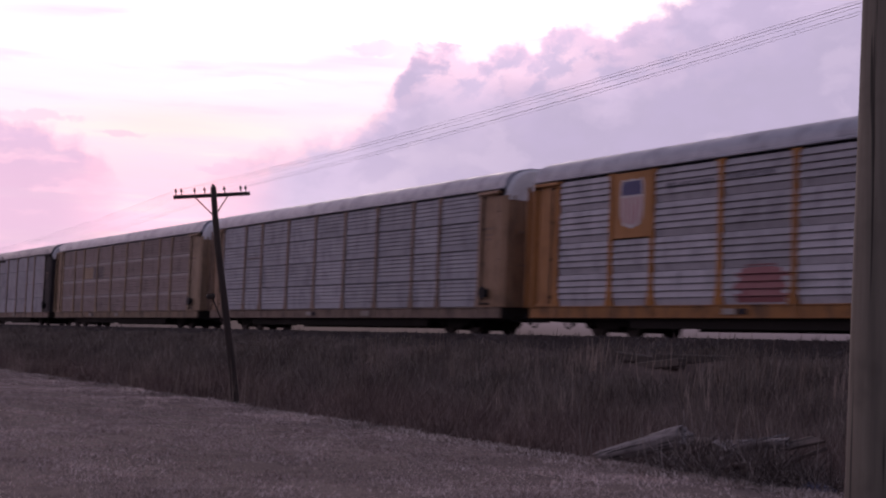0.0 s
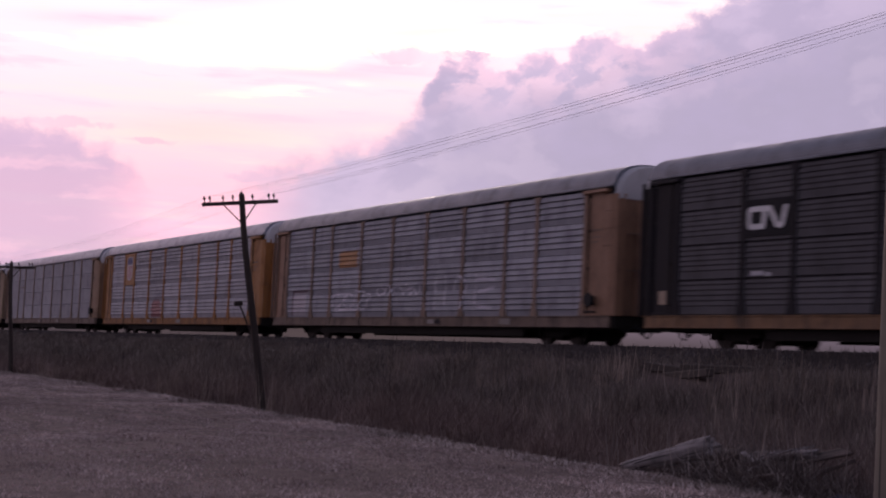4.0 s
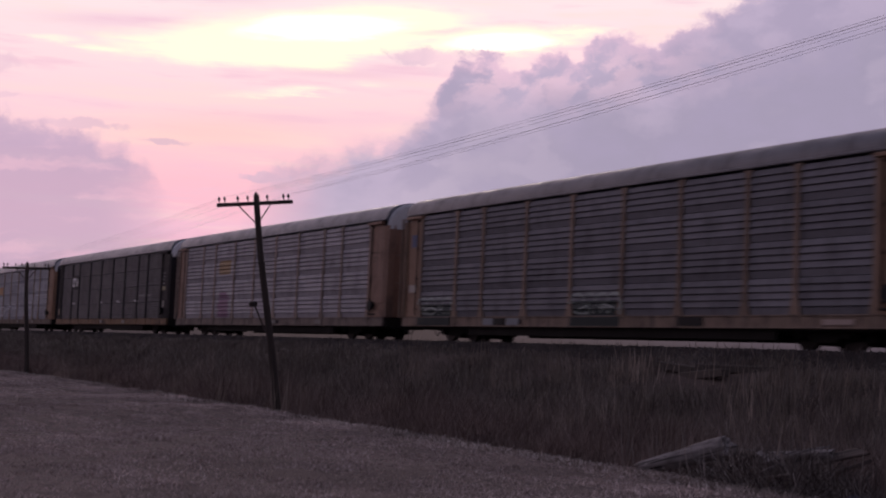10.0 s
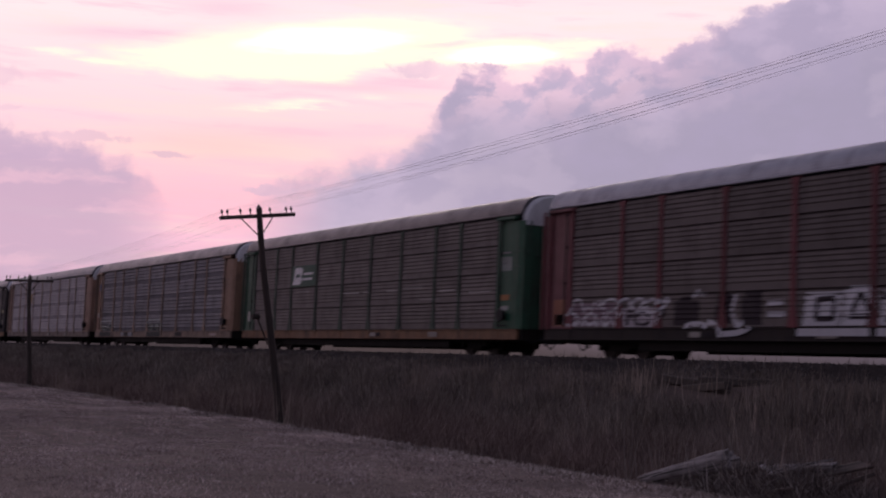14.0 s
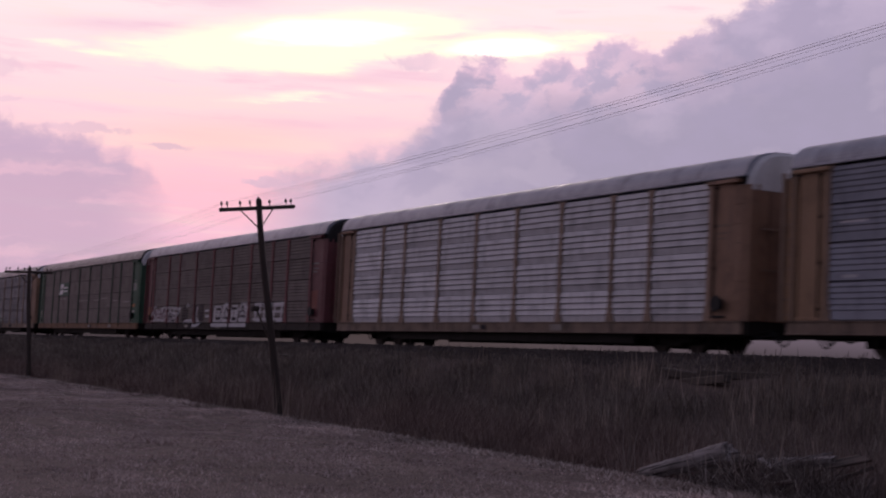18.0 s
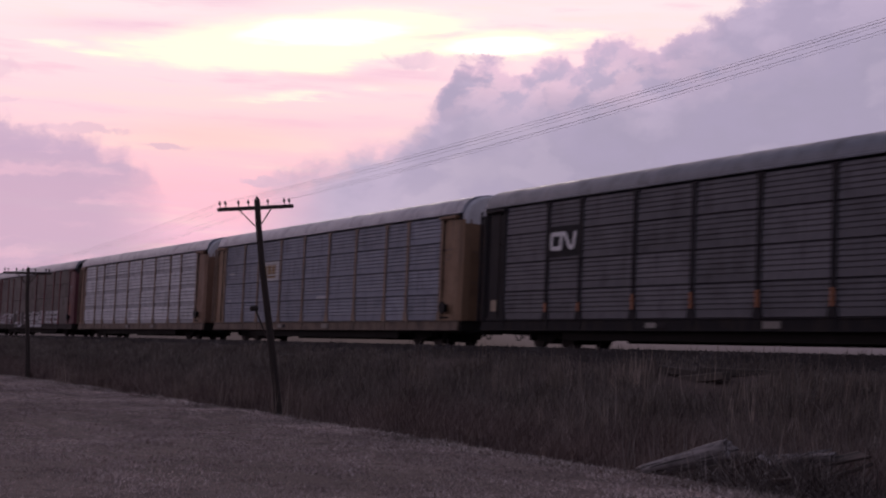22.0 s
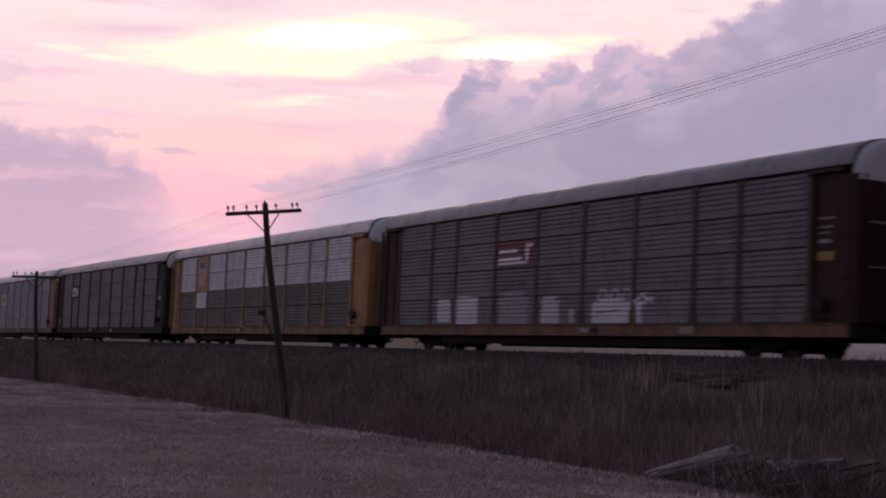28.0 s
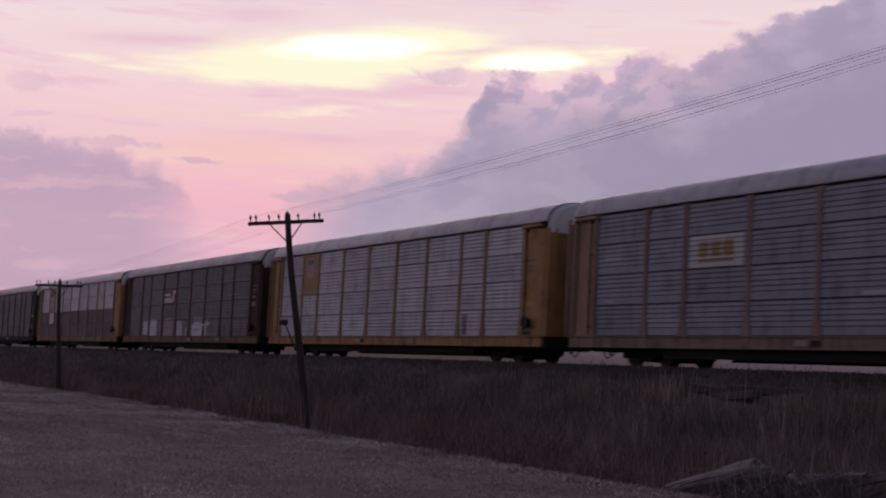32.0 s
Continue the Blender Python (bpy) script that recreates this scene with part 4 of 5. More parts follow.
def tangle(car, kind, x0, x1, z0, z1, col, seed, count, w, label):
    """Loops and hooks without meaning, side by side."""
    rng = random.Random(seed)
    for i in range(count):
        x = x0 + (x1 - x0) * (i + 0.5) / count
        r = (x1 - x0) / count * rng.uniform(0.5, 0.9)
        za, zb = z0 + rng.uniform(0, 0.15) * (z1 - z0), z1 - rng.uniform(0, 0.25) * (z1 - z0)
        zm = (za + zb) / 2
        shapes = ([(x - r, zb), (x - 0.6 * r, za), (x, zm), (x + 0.5 * r, za), (x + r, zb)],
                  [(x + r, zb - 0.1), (x, zb), (x - r, zm), (x, za), (x + r, za + 0.15)],
                  [(x - r, za), (x - 0.4 * r, zb), (x + 0.4 * r, zb), (x + r, za)],
                  [(x - r, zb), (x + r, zb - 0.05), (x - 0.5 * r, za + 0.05), (x + r, za)],
                  [(x, za), (x, zb), (x + r, zb - 0.1), (x, zm)])
        stroke(car, kind, shapes[rng.randrange(len(shapes))], w * rng.uniform(0.8, 1.2), col, label)


def blob(car, kind, x0, x1, z0, z1, col, label):
    """A rounded sprayed patch, wider below."""
    rects, n = [], 9
    for i in range(n):
        f = i / n
        w = (x1 - x0) / 2 * (1.0 if f < 0.55 else math.sqrt(max(0.05, 1 - ((f - 0.55) / 0.47) ** 2))) * (0.86 + 0.14 * math.sin(i * 2.3))
        c = (x0 + x1) / 2 + 0.05 * math.sin(i * 1.3)
        rects.append((c - w, c + w, z0 + (z1 - z0) * f, z0 + (z1 - z0) * (f + 1 / n)))
    sprayed("scrawl", kind, rects, ink(col), car, label, joined=True)


def shield_plate(car, back, x0=-9.04, x1=-7.29, z0=2.95, z1=4.92, size=1.0, rise=0.52):
    """Plain plate in a narrow bay with a shield: white rim, dark blue head, red and white stripes."""
    pl = part("emblem_plate", boxes((x0, x1, -1.545, -1.49, z0, z1), bev=0.01), coat(back, worn=0.3, vary=0.05), car, "painted plate with a shield emblem")
    cx, cz, w, h = (x0 + x1) / 2, z0 + (z1 - z0) * rise, 0.56 * size, 0.75 * size

    def outline(f, dz=0.0):
        return [(cx + f * w * a, cz + dz + f * h * b) for a, b in ((-0.85, 1.0), (-0.5, 0.93), (0, 1.0), (0.5, 0.93), (0.85, 1.0), (1.0, 0.72), (0.95, -0.5), (0.72, -0.85), (0, -1.0), (-0.72, -0.85), (-0.95, -0.5), (-1.0, 0.72))]

    part("shield", plate(bmesh.new(), outline(1.0), -1.553, -1.547), ink((0.60, 0.56, 0.56)), pl, "white shield")
    part("shield_head", plate(bmesh.new(), [(cx + 0.88 * w * a, cz + h * b) for a, b in ((-0.85, 0.9), (0.85, 0.9), (1.0, 0.66), (0.98, 0.34), (-0.98, 0.34), (-1.0, 0.66))], -1.559, -1.555), ink(BLUE), pl, "dark blue shield head")
    for i in range(5):
        x = cx + (i - 2) * 0.34 * w
        low = -0.70 if abs(i - 2) > 1 else -0.84
        part("shield_stripe", boxes((x - 0.075 * w, x + 0.075 * w, -1.559, -1.555, cz + low * h, cz + 0.26 * h)), ink((0.42, 0.14, 0.15)), pl)


def ribbon(pts, y0, y1, w, rounding=0.09):
    """A flat band of width w along (x, z) points, its corners rounded."""
    path = [Vector(pts[0])]
    for a, b, c in zip(pts, pts[1:], pts[2:]):
        a, b, c = Vector(a), Vector(b), Vector(c)
        p, q = b + (a - b).normalized() * rounding, b + (c - b).normalized() * rounding
        path += [(1 - f) ** 2 * p + 2 * f * (1 - f) * b + f * f * q for f in (0.0, 0.33, 0.67, 1.0)]
    path.append(Vector(pts[-1]))
    bm = bmesh.new()
    rows = []
    for i, p in enumerate(path):
        d = (path[min(i + 1, len(path) - 1)] - path[max(i - 1, 0)]).normalized() * (w / 2)
        rows.append([bm.verts.new((p.x + s * d.y, y, p.y - s * d.x)) for s, y in ((1, y0), (-1, y0), (-1, y1), (1, y1))])
    for a, b in zip(rows, rows[1:]):
        for j in range(4):
            bm.faces.new((a[j], a[(j + 1) % 4], b[(j + 1) % 4], b[j]))
    bm.faces.new(rows[0][::-1])
    bm.faces.new(rows[-1])
    return bm


def square_mark(car, kind, z=3.05):
    """Dark plate in the narrow bay with two white bent bands, one a hollow loop, one a zigzag."""
    x = -9.06
    pl = part("emblem_plate", boxes((x, x + 1.78, -1.565, -1.50, z, z + 1.02), bev=0.008), ink((0.018, 0.018, 0.022)), car, "black square emblem plate")
    loop = [(0.76, 0.75), (0.18, 0.75), (0.18, 0.27), (0.76, 0.27)]
    zigzag = [(0.72, 0.24), (0.80, 0.75), (0.98, 0.75), (1.28, 0.27), (1.46, 0.27), (1.60, 0.80)]
    white = ink((0.80, 0.78, 0.78))
    part("emblem_loop", ribbon([(x + a, z + b) for a, b in loop], -1.572, -1.566, 0.15), white, pl, "white bent emblem band")
    part("emblem_zigzag", ribbon([(x + a, z + b) for a, b in zigzag], -1.576, -1.570, 0.15, 0.06), white, pl, "white bent emblem band")


def block_mark(car, kind, x0, x1, z0, z1):
    """White field with yellow-brown blocks."""
    sprayed("emblem_field", kind, [(x0, x1, z0, z1)], ink((0.5, 0.48, 0.48)), car, "white emblem field", lift=0.008)
    w = (x1 - x0)
    for i in range(3):
        a = x0 + w * (0.17 + 0.23 * i)
        sprayed("emblem_block", kind, [(a, a + w * 0.2, z0 + 0.3, z1 - 0.18)], ink((0.30, 0.19, 0.09)), car, "yellow-brown emblem block", lift=0.014)
    sprayed("emblem_block", kind, [(x0 + w * 0.17, x1 - w * 0.17, z0 + 0.14, z0 + 0.24)], ink((0.30, 0.19, 0.09)), car, lift=0.014)


def decorate():
    t = TRAIN
    for k, car in t.items():
        rng = random.Random(k + 50)
        # reporting marks on the trailing end sheet and the sill
        col = (0.20, 0.19, 0.20) if k in (3, 6, 10, 12, 7) else (0.2, 0.13, 0.09)
        flat_marks(car, [(12.25, 12.85, 3.62, 3.68, col), (12.3, 12.8, 3.40, 3.45, col), (12.28, 12.7, 3.25, 3.30, col)])
        x = rng.uniform(-6, 2)
        flat_marks(car, [(x, x + 0.5, 0.66, 0.82, (0.30, 0.27, 0.25)), (x + 0.6, x + 0.95, 0.66, 0.82, INK), (x + 5.2, x + 5.9, 0.64, 0.84, (0.25, 0.22, 0.2))], y=-1.572)
    # -1: pale bands along the joints and a small emblem
    for z in (1.78, 2.78, 3.78):
        sprayed("pale_band", "even", [(-11.9, 11.9, z, z + 0.2)], ink((0.34, 0.29, 0.28)), t[-1], "faded pale band")
    sprayed("emblem_field", "even", [(-7.0, -5.2, 3.0, 3.7)], ink(CREAM), t[-1], "cream emblem patch", lift=0.012)
    sprayed("emblem_block", "even", [(-5.0, -3.0, 3.0, 3.7)], ink((0.07, 0.05, 0.06)), t[-1], "dark emblem patch", lift=0.012)
    bars(t[0], "even", -8.9, -7.4, 3.3, (0.15, 0.09, 0.07), seed=4)
    # 1
    shield_plate(t[1], ORG)
    bars(t[1], "grouped", -6.6, -4.45, 4.30, (0.05, 0.045, 0.07), h=0.16, seed=2)
    bars(t[1], "grouped", -4.1, -2.2, 4.36, (0.05, 0.045, 0.07), h=0.16, seed=3)
    blob(t[1], "grouped", -3.7, -1.6, 0.98, 2.0, (0.26, 0.09, 0.10), "faded red sprayed patch")
    # 2
    sprayed("emblem_field", "grouped", [(-6.4, -4.6, 3.05, 3.75)], ink((0.42, 0.20, 0.07)), t[2], "orange emblem patch", lift=0.012)
    pale = (0.66, 0.62, 0.68)
    tangle(t[2], "grouped", -6.9, -3.2, 1.2, 2.05, pale, 12, 6, 0.075, "thin white sprayed letters")
    stroke(t[2], "grouped", [(-6.6, 1.15), (-5.0, 1.25), (-4.0, 1.2)], 0.06, pale)
    tangle(t[2], "grouped", -2.7, 0.9, 1.75, 2.2, pale, 14, 5, 0.07, "thin white sprayed letters")
    for q in ([(2.2, 1.2), (2.25, 2.4)], [(3.0, 1.3), (3.0, 2.45)], [(3.6, 1.9), (3.9, 2.35), (4.4, 2.3), (4.5, 1.9), (4.2, 1.2)], [(5.2, 1.3), (5.25, 2.45)], [(5.3, 2.3), (6.6, 2.25)], [(5.4, 1.8), (6.5, 1.95)], [(6.4, 1.25), (5.3, 1.3)]):
        stroke(t[2], "grouped", q, 0.13, (0.52, 0.49, 0.55), "thin white sprayed letters")
    sprayed("scrawl", "grouped", [(-11.2, -9.7, 1.0, 2.05)], ink((0.44, 0.40, 0.44)), t[2], "pale sprayed patch")
    sprayed("scrawl_outline", "grouped", [(-11.3, -11.15, 1.0, 2.1), (-11.3, -9.6, 2.05, 2.15)], ink((0.12, 0.06, 0.08)), t[2], lift=0.012)
    # 3 and 10
    for k in (3, 10):
        square_mark(t[k], "even")
        flat_marks(t[k], [(12.25, 12.85, 2.62, 2.86, (0.30, 0.27, 0.16)), (12.5, 12.72, 1.6, 2.0, (0.40, 0.20, 0.03) if k == 10 else (0.36, 0.34, 0.3)),
                          (12.3, 12.7, 3.0, 3.06, (0.28, 0.27, 0.27)), (-12.75, -12.4, 1.25, 1.65, (0.40, 0.30, 0.22))])
    for i, x in enumerate((-9.15, -7.18, -4.25, -1.42, 1.42, 4.25, 7.18)):
        flat_marks(t[10], [(x - 0.07, x + 0.07, 1.22 if i > 1 else 1.2, 1.7 if i > 1 else 1.5, (0.34, 0.12, 0.05))], y=SIDE - 0.066)
    for x in (-8.8, -1.6, 2.6, 6.6):
        sprayed("chalk_smear", "even", [(x, x + 0.5, 2.0, 2.12), (x + 0.55, x + 0.8, 1.97, 2.08)], ink(PALEGREY), t[3], "pale chalk smear")
    bars(t[3], "even", 7.5, 10.2, 2.32, (0.30, 0.28, 0.30), seed=8)
    bars(t[10], "even", 7.6, 8.9, 1.98, (0.26, 0.24, 0.26), seed=9)
    # 4
    sprayed("emblem_field", "grouped", [(-6.6, -4.8, 3.25, 4.0)], ink(YELLOW), t[4], "yellow emblem patch", lift=0.012)
    bars(t[4], "grouped", -6.4, -5.0, 3.5, (0.30, 0.12, 0.04), h=0.24, seed=6)
    blob(t[4], "grouped", -6.7, -4.8, 0.98, 2.3, PURPLE, "purple sprayed patch")
    # 5
    for x0, x1, sd in ((-12.0, -9.4, 21), (-1.3, 1.4, 22)):
        flat_marks(t[5], [(x0, x1, 0.60, 0.90, (0.035, 0.042, 0.042))], y=-1.575)
        sprayed("scrawl", "grouped", [(x0, x1, 0.95, 1.42)], ink((0.045, 0.055, 0.055)), t[5], "black sprayed patch")
        grey = (0.30, 0.33, 0.31)
        for i in range(4):
            a, b = x0 + (x1 - x0) * i / 4, x0 + (x1 - x0) * (i + 1) / 4
            stroke(t[5], "grouped", [(a, 1.40), (a + 0.1, 1.60), (b - 0.12, 1.62), (b, 1.42)], 0.09, grey, "grey scalloped outline", lift=0.014)
        tangle(t[5], "grouped", x0 + 0.1, x1 - 0.1, 1.0, 1.36, grey, sd, 4, 0.07, "grey sprayed letters")
        stroke(t[5], "grouped", [(x1, 1.45), (x1 + 0.12, 1.2), (x1, 0.98)], 0.1, grey, lift=0.014)
    flat_marks(t[5], [(-6.9, -6.2, 0.62, 0.86, (0.24, 0.25, 0.27)), (-6.2, -5.4, 0.62, 0.86, (0.02, 0.02, 0.02)), (-5.3, -4.5, 0.62, 0.86, (0.24, 0.25, 0.27)),
                      (4.3, 5.4, 0.62, 0.88, (0.03, 0.027, 0.027)), (10.2, 11.3, 0.66, 0.80, (0.42, 0.32, 0.28))], y=-1.576)
    flat_marks(t[5], [(-12.8, -12.4, 3.7, 4.2, (0.10, 0.11, 0.20)), (-12.9, -12.3, 1.9, 2.2, (0.40, 0.34, 0.30))])
    # 6
    green, white = ink((0.03, 0.085, 0.055)), ink((0.80, 0.78, 0.78))
    pl = part("emblem_plate", boxes((-7.08, -4.36, -1.566, -1.50, 2.97, 3.97), bev=0.008), green, t[6], "green emblem plate")
    shape = [(-7.03, 3.08), (-6.80, 3.40), (-6.88, 3.45), (-6.68, 3.88), (-5.98, 3.88), (-5.80, 3.76), (-5.92, 3.52), (-6.06, 3.46), (-5.90, 3.36), (-5.98, 3.16), (-6.12, 3.08)]
    part("emblem_shape", plate(bmesh.new(), shape, -1.574, -1.567), white, pl, "white slanted emblem shape")
    part("emblem_notch", plate(bmesh.new(), [(-6.66, 3.46), (-6.50, 3.64), (-6.36, 3.50), (-6.20, 3.64), (-6.10, 3.52), (-6.24, 3.40), (-6.40, 3.44), (-6.52, 3.36)], -1.580, -1.575), green, pl)
    for a, b, z in ((-5.72, -4.62, 3.52), (-5.82, -4.72, 3.27)):
        part("emblem_bar", plate(bmesh.new(), [(a, z), (b, z), (b + 0.05, z + 0.10), (a + 0.05, z + 0.10)], -1.574, -1.567), white, pl, "white emblem bar")
    for i, (a, b, z) in enumerate(((-6.6, -5.0, 2.72), (-1.2, 0.4, 2.5), (0.8, 1.4, 2.5), (3.0, 4.0, 2.5), (4.6, 6.2, 2.6), (7.6, 8.8, 2.4), (6.0, 7.6, 2.1), (9.9, 11.5, 2.3))):
        bars(t[6], "even", a, b, z, (0.42, 0.39, 0.38), h=0.045, gap=0.03 if i % 2 else 0.07, seed=30 + i)
    flat_marks(t[6], [(12.2, 12.9, 3.0, 3.5, (0.24, 0.27, 0.25)), (12.25, 12.8, 1.95, 2.15, (0.34, 0.15, 0.05)), (12.25, 12.75, 1.6, 1.75, (0.34, 0.34, 0.32)), (-12.7, -12.3, 1.4, 1.9, (0.34, 0.35, 0.32))])
    # 7
    chalk, soot = (0.50, 0.485, 0.52), (0.03, 0.022, 0.028)
    ragged(t[7], "even", -11.9, -9.3, 1.0, 1.75, (0.16, 0.10, 0.13), 41, "dull purple sprayed ground")
    ragged(t[7], "even", -9.2, -7.1, 0.97, 1.55, (0.34, 0.30, 0.33), 45, "dull pale sprayed ground")
    tangle(t[7], "even", -12.2, -9.3, 1.0, 1.5, chalk, 46, 5, 0.11, "white sprayed letters")
    tangle(t[7], "even", -11.8, -9.4, 1.45, 1.9, chalk, 47, 4, 0.08, "white sprayed letters")
    tangle(t[7], "even", -9.2, -7.2, 1.4, 1.88, chalk, 48, 3, 0.09, "white sprayed letters")
    tangle(t[7], "even", -9.1, -6.9, 1.0, 1.5, soot, 49, 3, 0.14, "black sprayed letters")
    stroke(t[7], "even", [(-7.4, 1.65), (-6.7, 1.8), (-7.0, 1.5), (-7.3, 1.0)], 0.12, chalk)
    for x0, x1, z0, z1, sd in ((-6.5, -5.2, 1.0, 1.85, 51), (-4.6, -3.75, 1.05, 1.9, 52), (-3.5, -2.55, 1.0, 1.95, 53)):
        ragged(t[7], "even", x0, x1, z0, z1, soot, sd, "black sprayed blot")
    for q in ([(-5.6, 1.85), (-5.3, 1.98), (-5.1, 1.85)], [(-3.7, 1.85), (-3.85, 1.4), (-3.6, 1.0), (-3.4, 1.1)], [(-5.9, 0.98), (-5.4, 1.05), (-4.9, 0.98)], [(-4.9, 1.12), (-4.4, 0.95), (-4.3, 0.66)], [(-4.2, 0.75), (-3.5, 0.8), (-3.0, 0.95)], [(-2.4, 1.6), (-1.8, 1.62)], [(-2.4, 1.3), (-1.7, 1.28)]):
        stroke(t[7], "even", q, 0.16, chalk, "white sprayed splash")
    for x0, x1, sd in ((-1.1, 0.35, 61), (0.3, 1.5, 62), (1.55, 2.75, 63), (2.8, 4.05, 64)):
        ragged(t[7], "even", x0, x1, 0.97, 1.85 if sd % 2 else 1.98, chalk, sd, "white sprayed block", slant=0.14)
    for a, b in ((-1.2, 1.35), (1.6, 4.05)):
        stroke(t[7], "even", [(a, 0.80), (b, 0.80)], 0.2, chalk, "white sprayed bar", smooth=False)
    for q in ([(-0.55, 1.15), (-0.5, 1.65), (0.1, 1.68), (0.05, 1.15), (-0.55, 1.15)], [(0.6, 1.2), (1.4, 1.2)], [(0.7, 1.3), (1.0, 1.8), (1.35, 1.3)], [(1.75, 1.68), (2.6, 1.68)], [(2.15, 1.68), (2.12, 1.1)], [(1.85, 1.12), (2.5, 1.12)], [(3.0, 1.25), (3.8, 1.25)], [(3.1, 1.35), (3.4, 1.85), (3.75, 1.35)]):
        stroke(t[7], "even", q, 0.14, soot, "black bar on a white sprayed block", lift=0.016, smooth=False)
    for i, (x0, x1) in enumerate(((4.9, 6.0), (6.1, 7.3), (7.4, 8.9))):
        for z in (1.05, 1.42, 1.80):
            stroke(t[7], "even", [(x0 + 0.2 * z - 0.2, z), (x1 + 0.2 * z - 0.3, z + 0.02)], 0.2, chalk, "white sprayed bar", smooth=False)
        for x in (x0 + 0.25, x1 - 0.35):
            stroke(t[7], "even", [(x, 1.0), (x + 0.2, 1.95)], 0.2, chalk, "white sprayed bar", smooth=False)
    flat_marks(t[7], [(-12.9, -12.2, 1.0, 1.9, (0.26, 0.09, 0.05)), (-12.8, -12.3, 1.05, 1.4, (0.42, 0.38, 0.40)), (12.2, 12.9, 1.5, 2.4, (0.20, 0.05, 0.04))])
    # 9 and 14
    block_mark(t[9], "even", -6.95, -4.5, 2.97, 3.92)
    block_mark(t[14], "even", -6.95, -4.5, 2.97, 3.92)
    for k in (9, 14):
        sprayed("chalk_smear", "even", [(-11.5, -10.6, 3.42, 3.5), (-11.4, -10.9, 2.02, 2.1), (0.2, 1.2, 1.98, 2.1)], ink(PALEGREY), t[k], "pale chalk smear")
    # 11
    shield_plate(t[11], (0.40, 0.23, 0.13), size=0.95)
    sprayed("white_patch", "even", [(-9.0, -7.35, 2.0, 2.88)], ink((0.66, 0.64, 0.66)), t[11], "plain white patch", lift=0.008)
    # 12
    sprayed("emblem_plate", "even", [(-4.15, -1.5, 3.0, 3.93)], ink((0.12, 0.022, 0.032)), t[12], "dark red emblem plate", lift=0.012)
    sprayed("emblem_shape", "even", [(-4.0, -2.4, 3.22, 3.34), (-4.0, -2.0, 3.08, 3.18), (-2.15, -1.95, 3.2, 3.75), (-2.15, -1.7, 3.65, 3.8), (-3.95, -2.7, 3.48, 3.62)], ink((0.72, 0.70, 0.71)), t[12], "white emblem bars", lift=0.03)
    dull = (0.58, 0.56, 0.61)
    ragged(t[12], "even", -8.55, -7.4, 1.05, 1.95, dull, 71, "dull white sprayed block", slant=-0.1)
    ragged(t[12], "even", -7.15, -5.35, 0.97, 2.02, dull, 72, "dull white sprayed block")
    ragged(t[12], "even", -3.9, -1.85, 0.97, 2.1, (0.26, 0.245, 0.275), 73, "faint grey sprayed block")
    ragged(t[12], "even", -1.1, 0.15, 0.97, 1.9, (0.42, 0.40, 0.44), 74, "dull white sprayed block")
    ragged(t[12], "even", 0.65, 1.05, 1.0, 1.45, (0.42, 0.40, 0.44), 75, "dull white sprayed spot")
    ragged(t[12], "even", 1.95, 4.75, 0.97, 1.75, dull, 76, "dull white sprayed block")
    for x in (2.5, 3.15, 3.8):
        stroke(t[12], "even", [(x - 0.15, 1.7), (x, 1.98), (x + 0.3, 1.95), (x + 0.25, 1.7)], 0.12, dull, "dull white sprayed arch")
    for q in ([(4.3, 1.6), (4.9, 1.95)], [(4.5, 1.5), (5.3, 1.75)], [(4.6, 1.85), (5.25, 1.6)]):
        stroke(t[12], "even", q, 0.09, dull)
    for q in ([(-7.0, 1.8), (-6.85, 1.35)], [(-8.2, 1.6), (-7.7, 1.5)], [(-8.1, 1.25), (-7.7, 1.3)], [(2.2, 1.3), (3.6, 1.38)]):
        stroke(t[12], "even", q, 0.05, (0.22, 0.19, 0.21), "dark line", lift=0.014)
    bars(t[12], "even", 8.2, 10.2, 3.2, (0.28, 0.25, 0.27), seed=13)
    flat_marks(t[12], [(12.25, 12.85, 2.55, 2.78, (0.28, 0.18, 0.05)), (12.3, 12.75, 3.0, 3.1, (0.28, 0.27, 0.28))])
    # 13
    shield_plate(t[13], (0.36, 0.20, 0.08), size=0.62, rise=0.66)
    sprayed("chalk_smear", "even", [(7.5, 7.9, 1.0, 1.8)], ink((0.10, 0.10, 0.11)), t[13], "dark smear")
    flat_marks(t[13], [(12.25, 12.8, 2.0, 2.18, (0.45, 0.33, 0.06))])


decorate()

# ---------------------------------------------------------------- logs and scrap at the field's edge


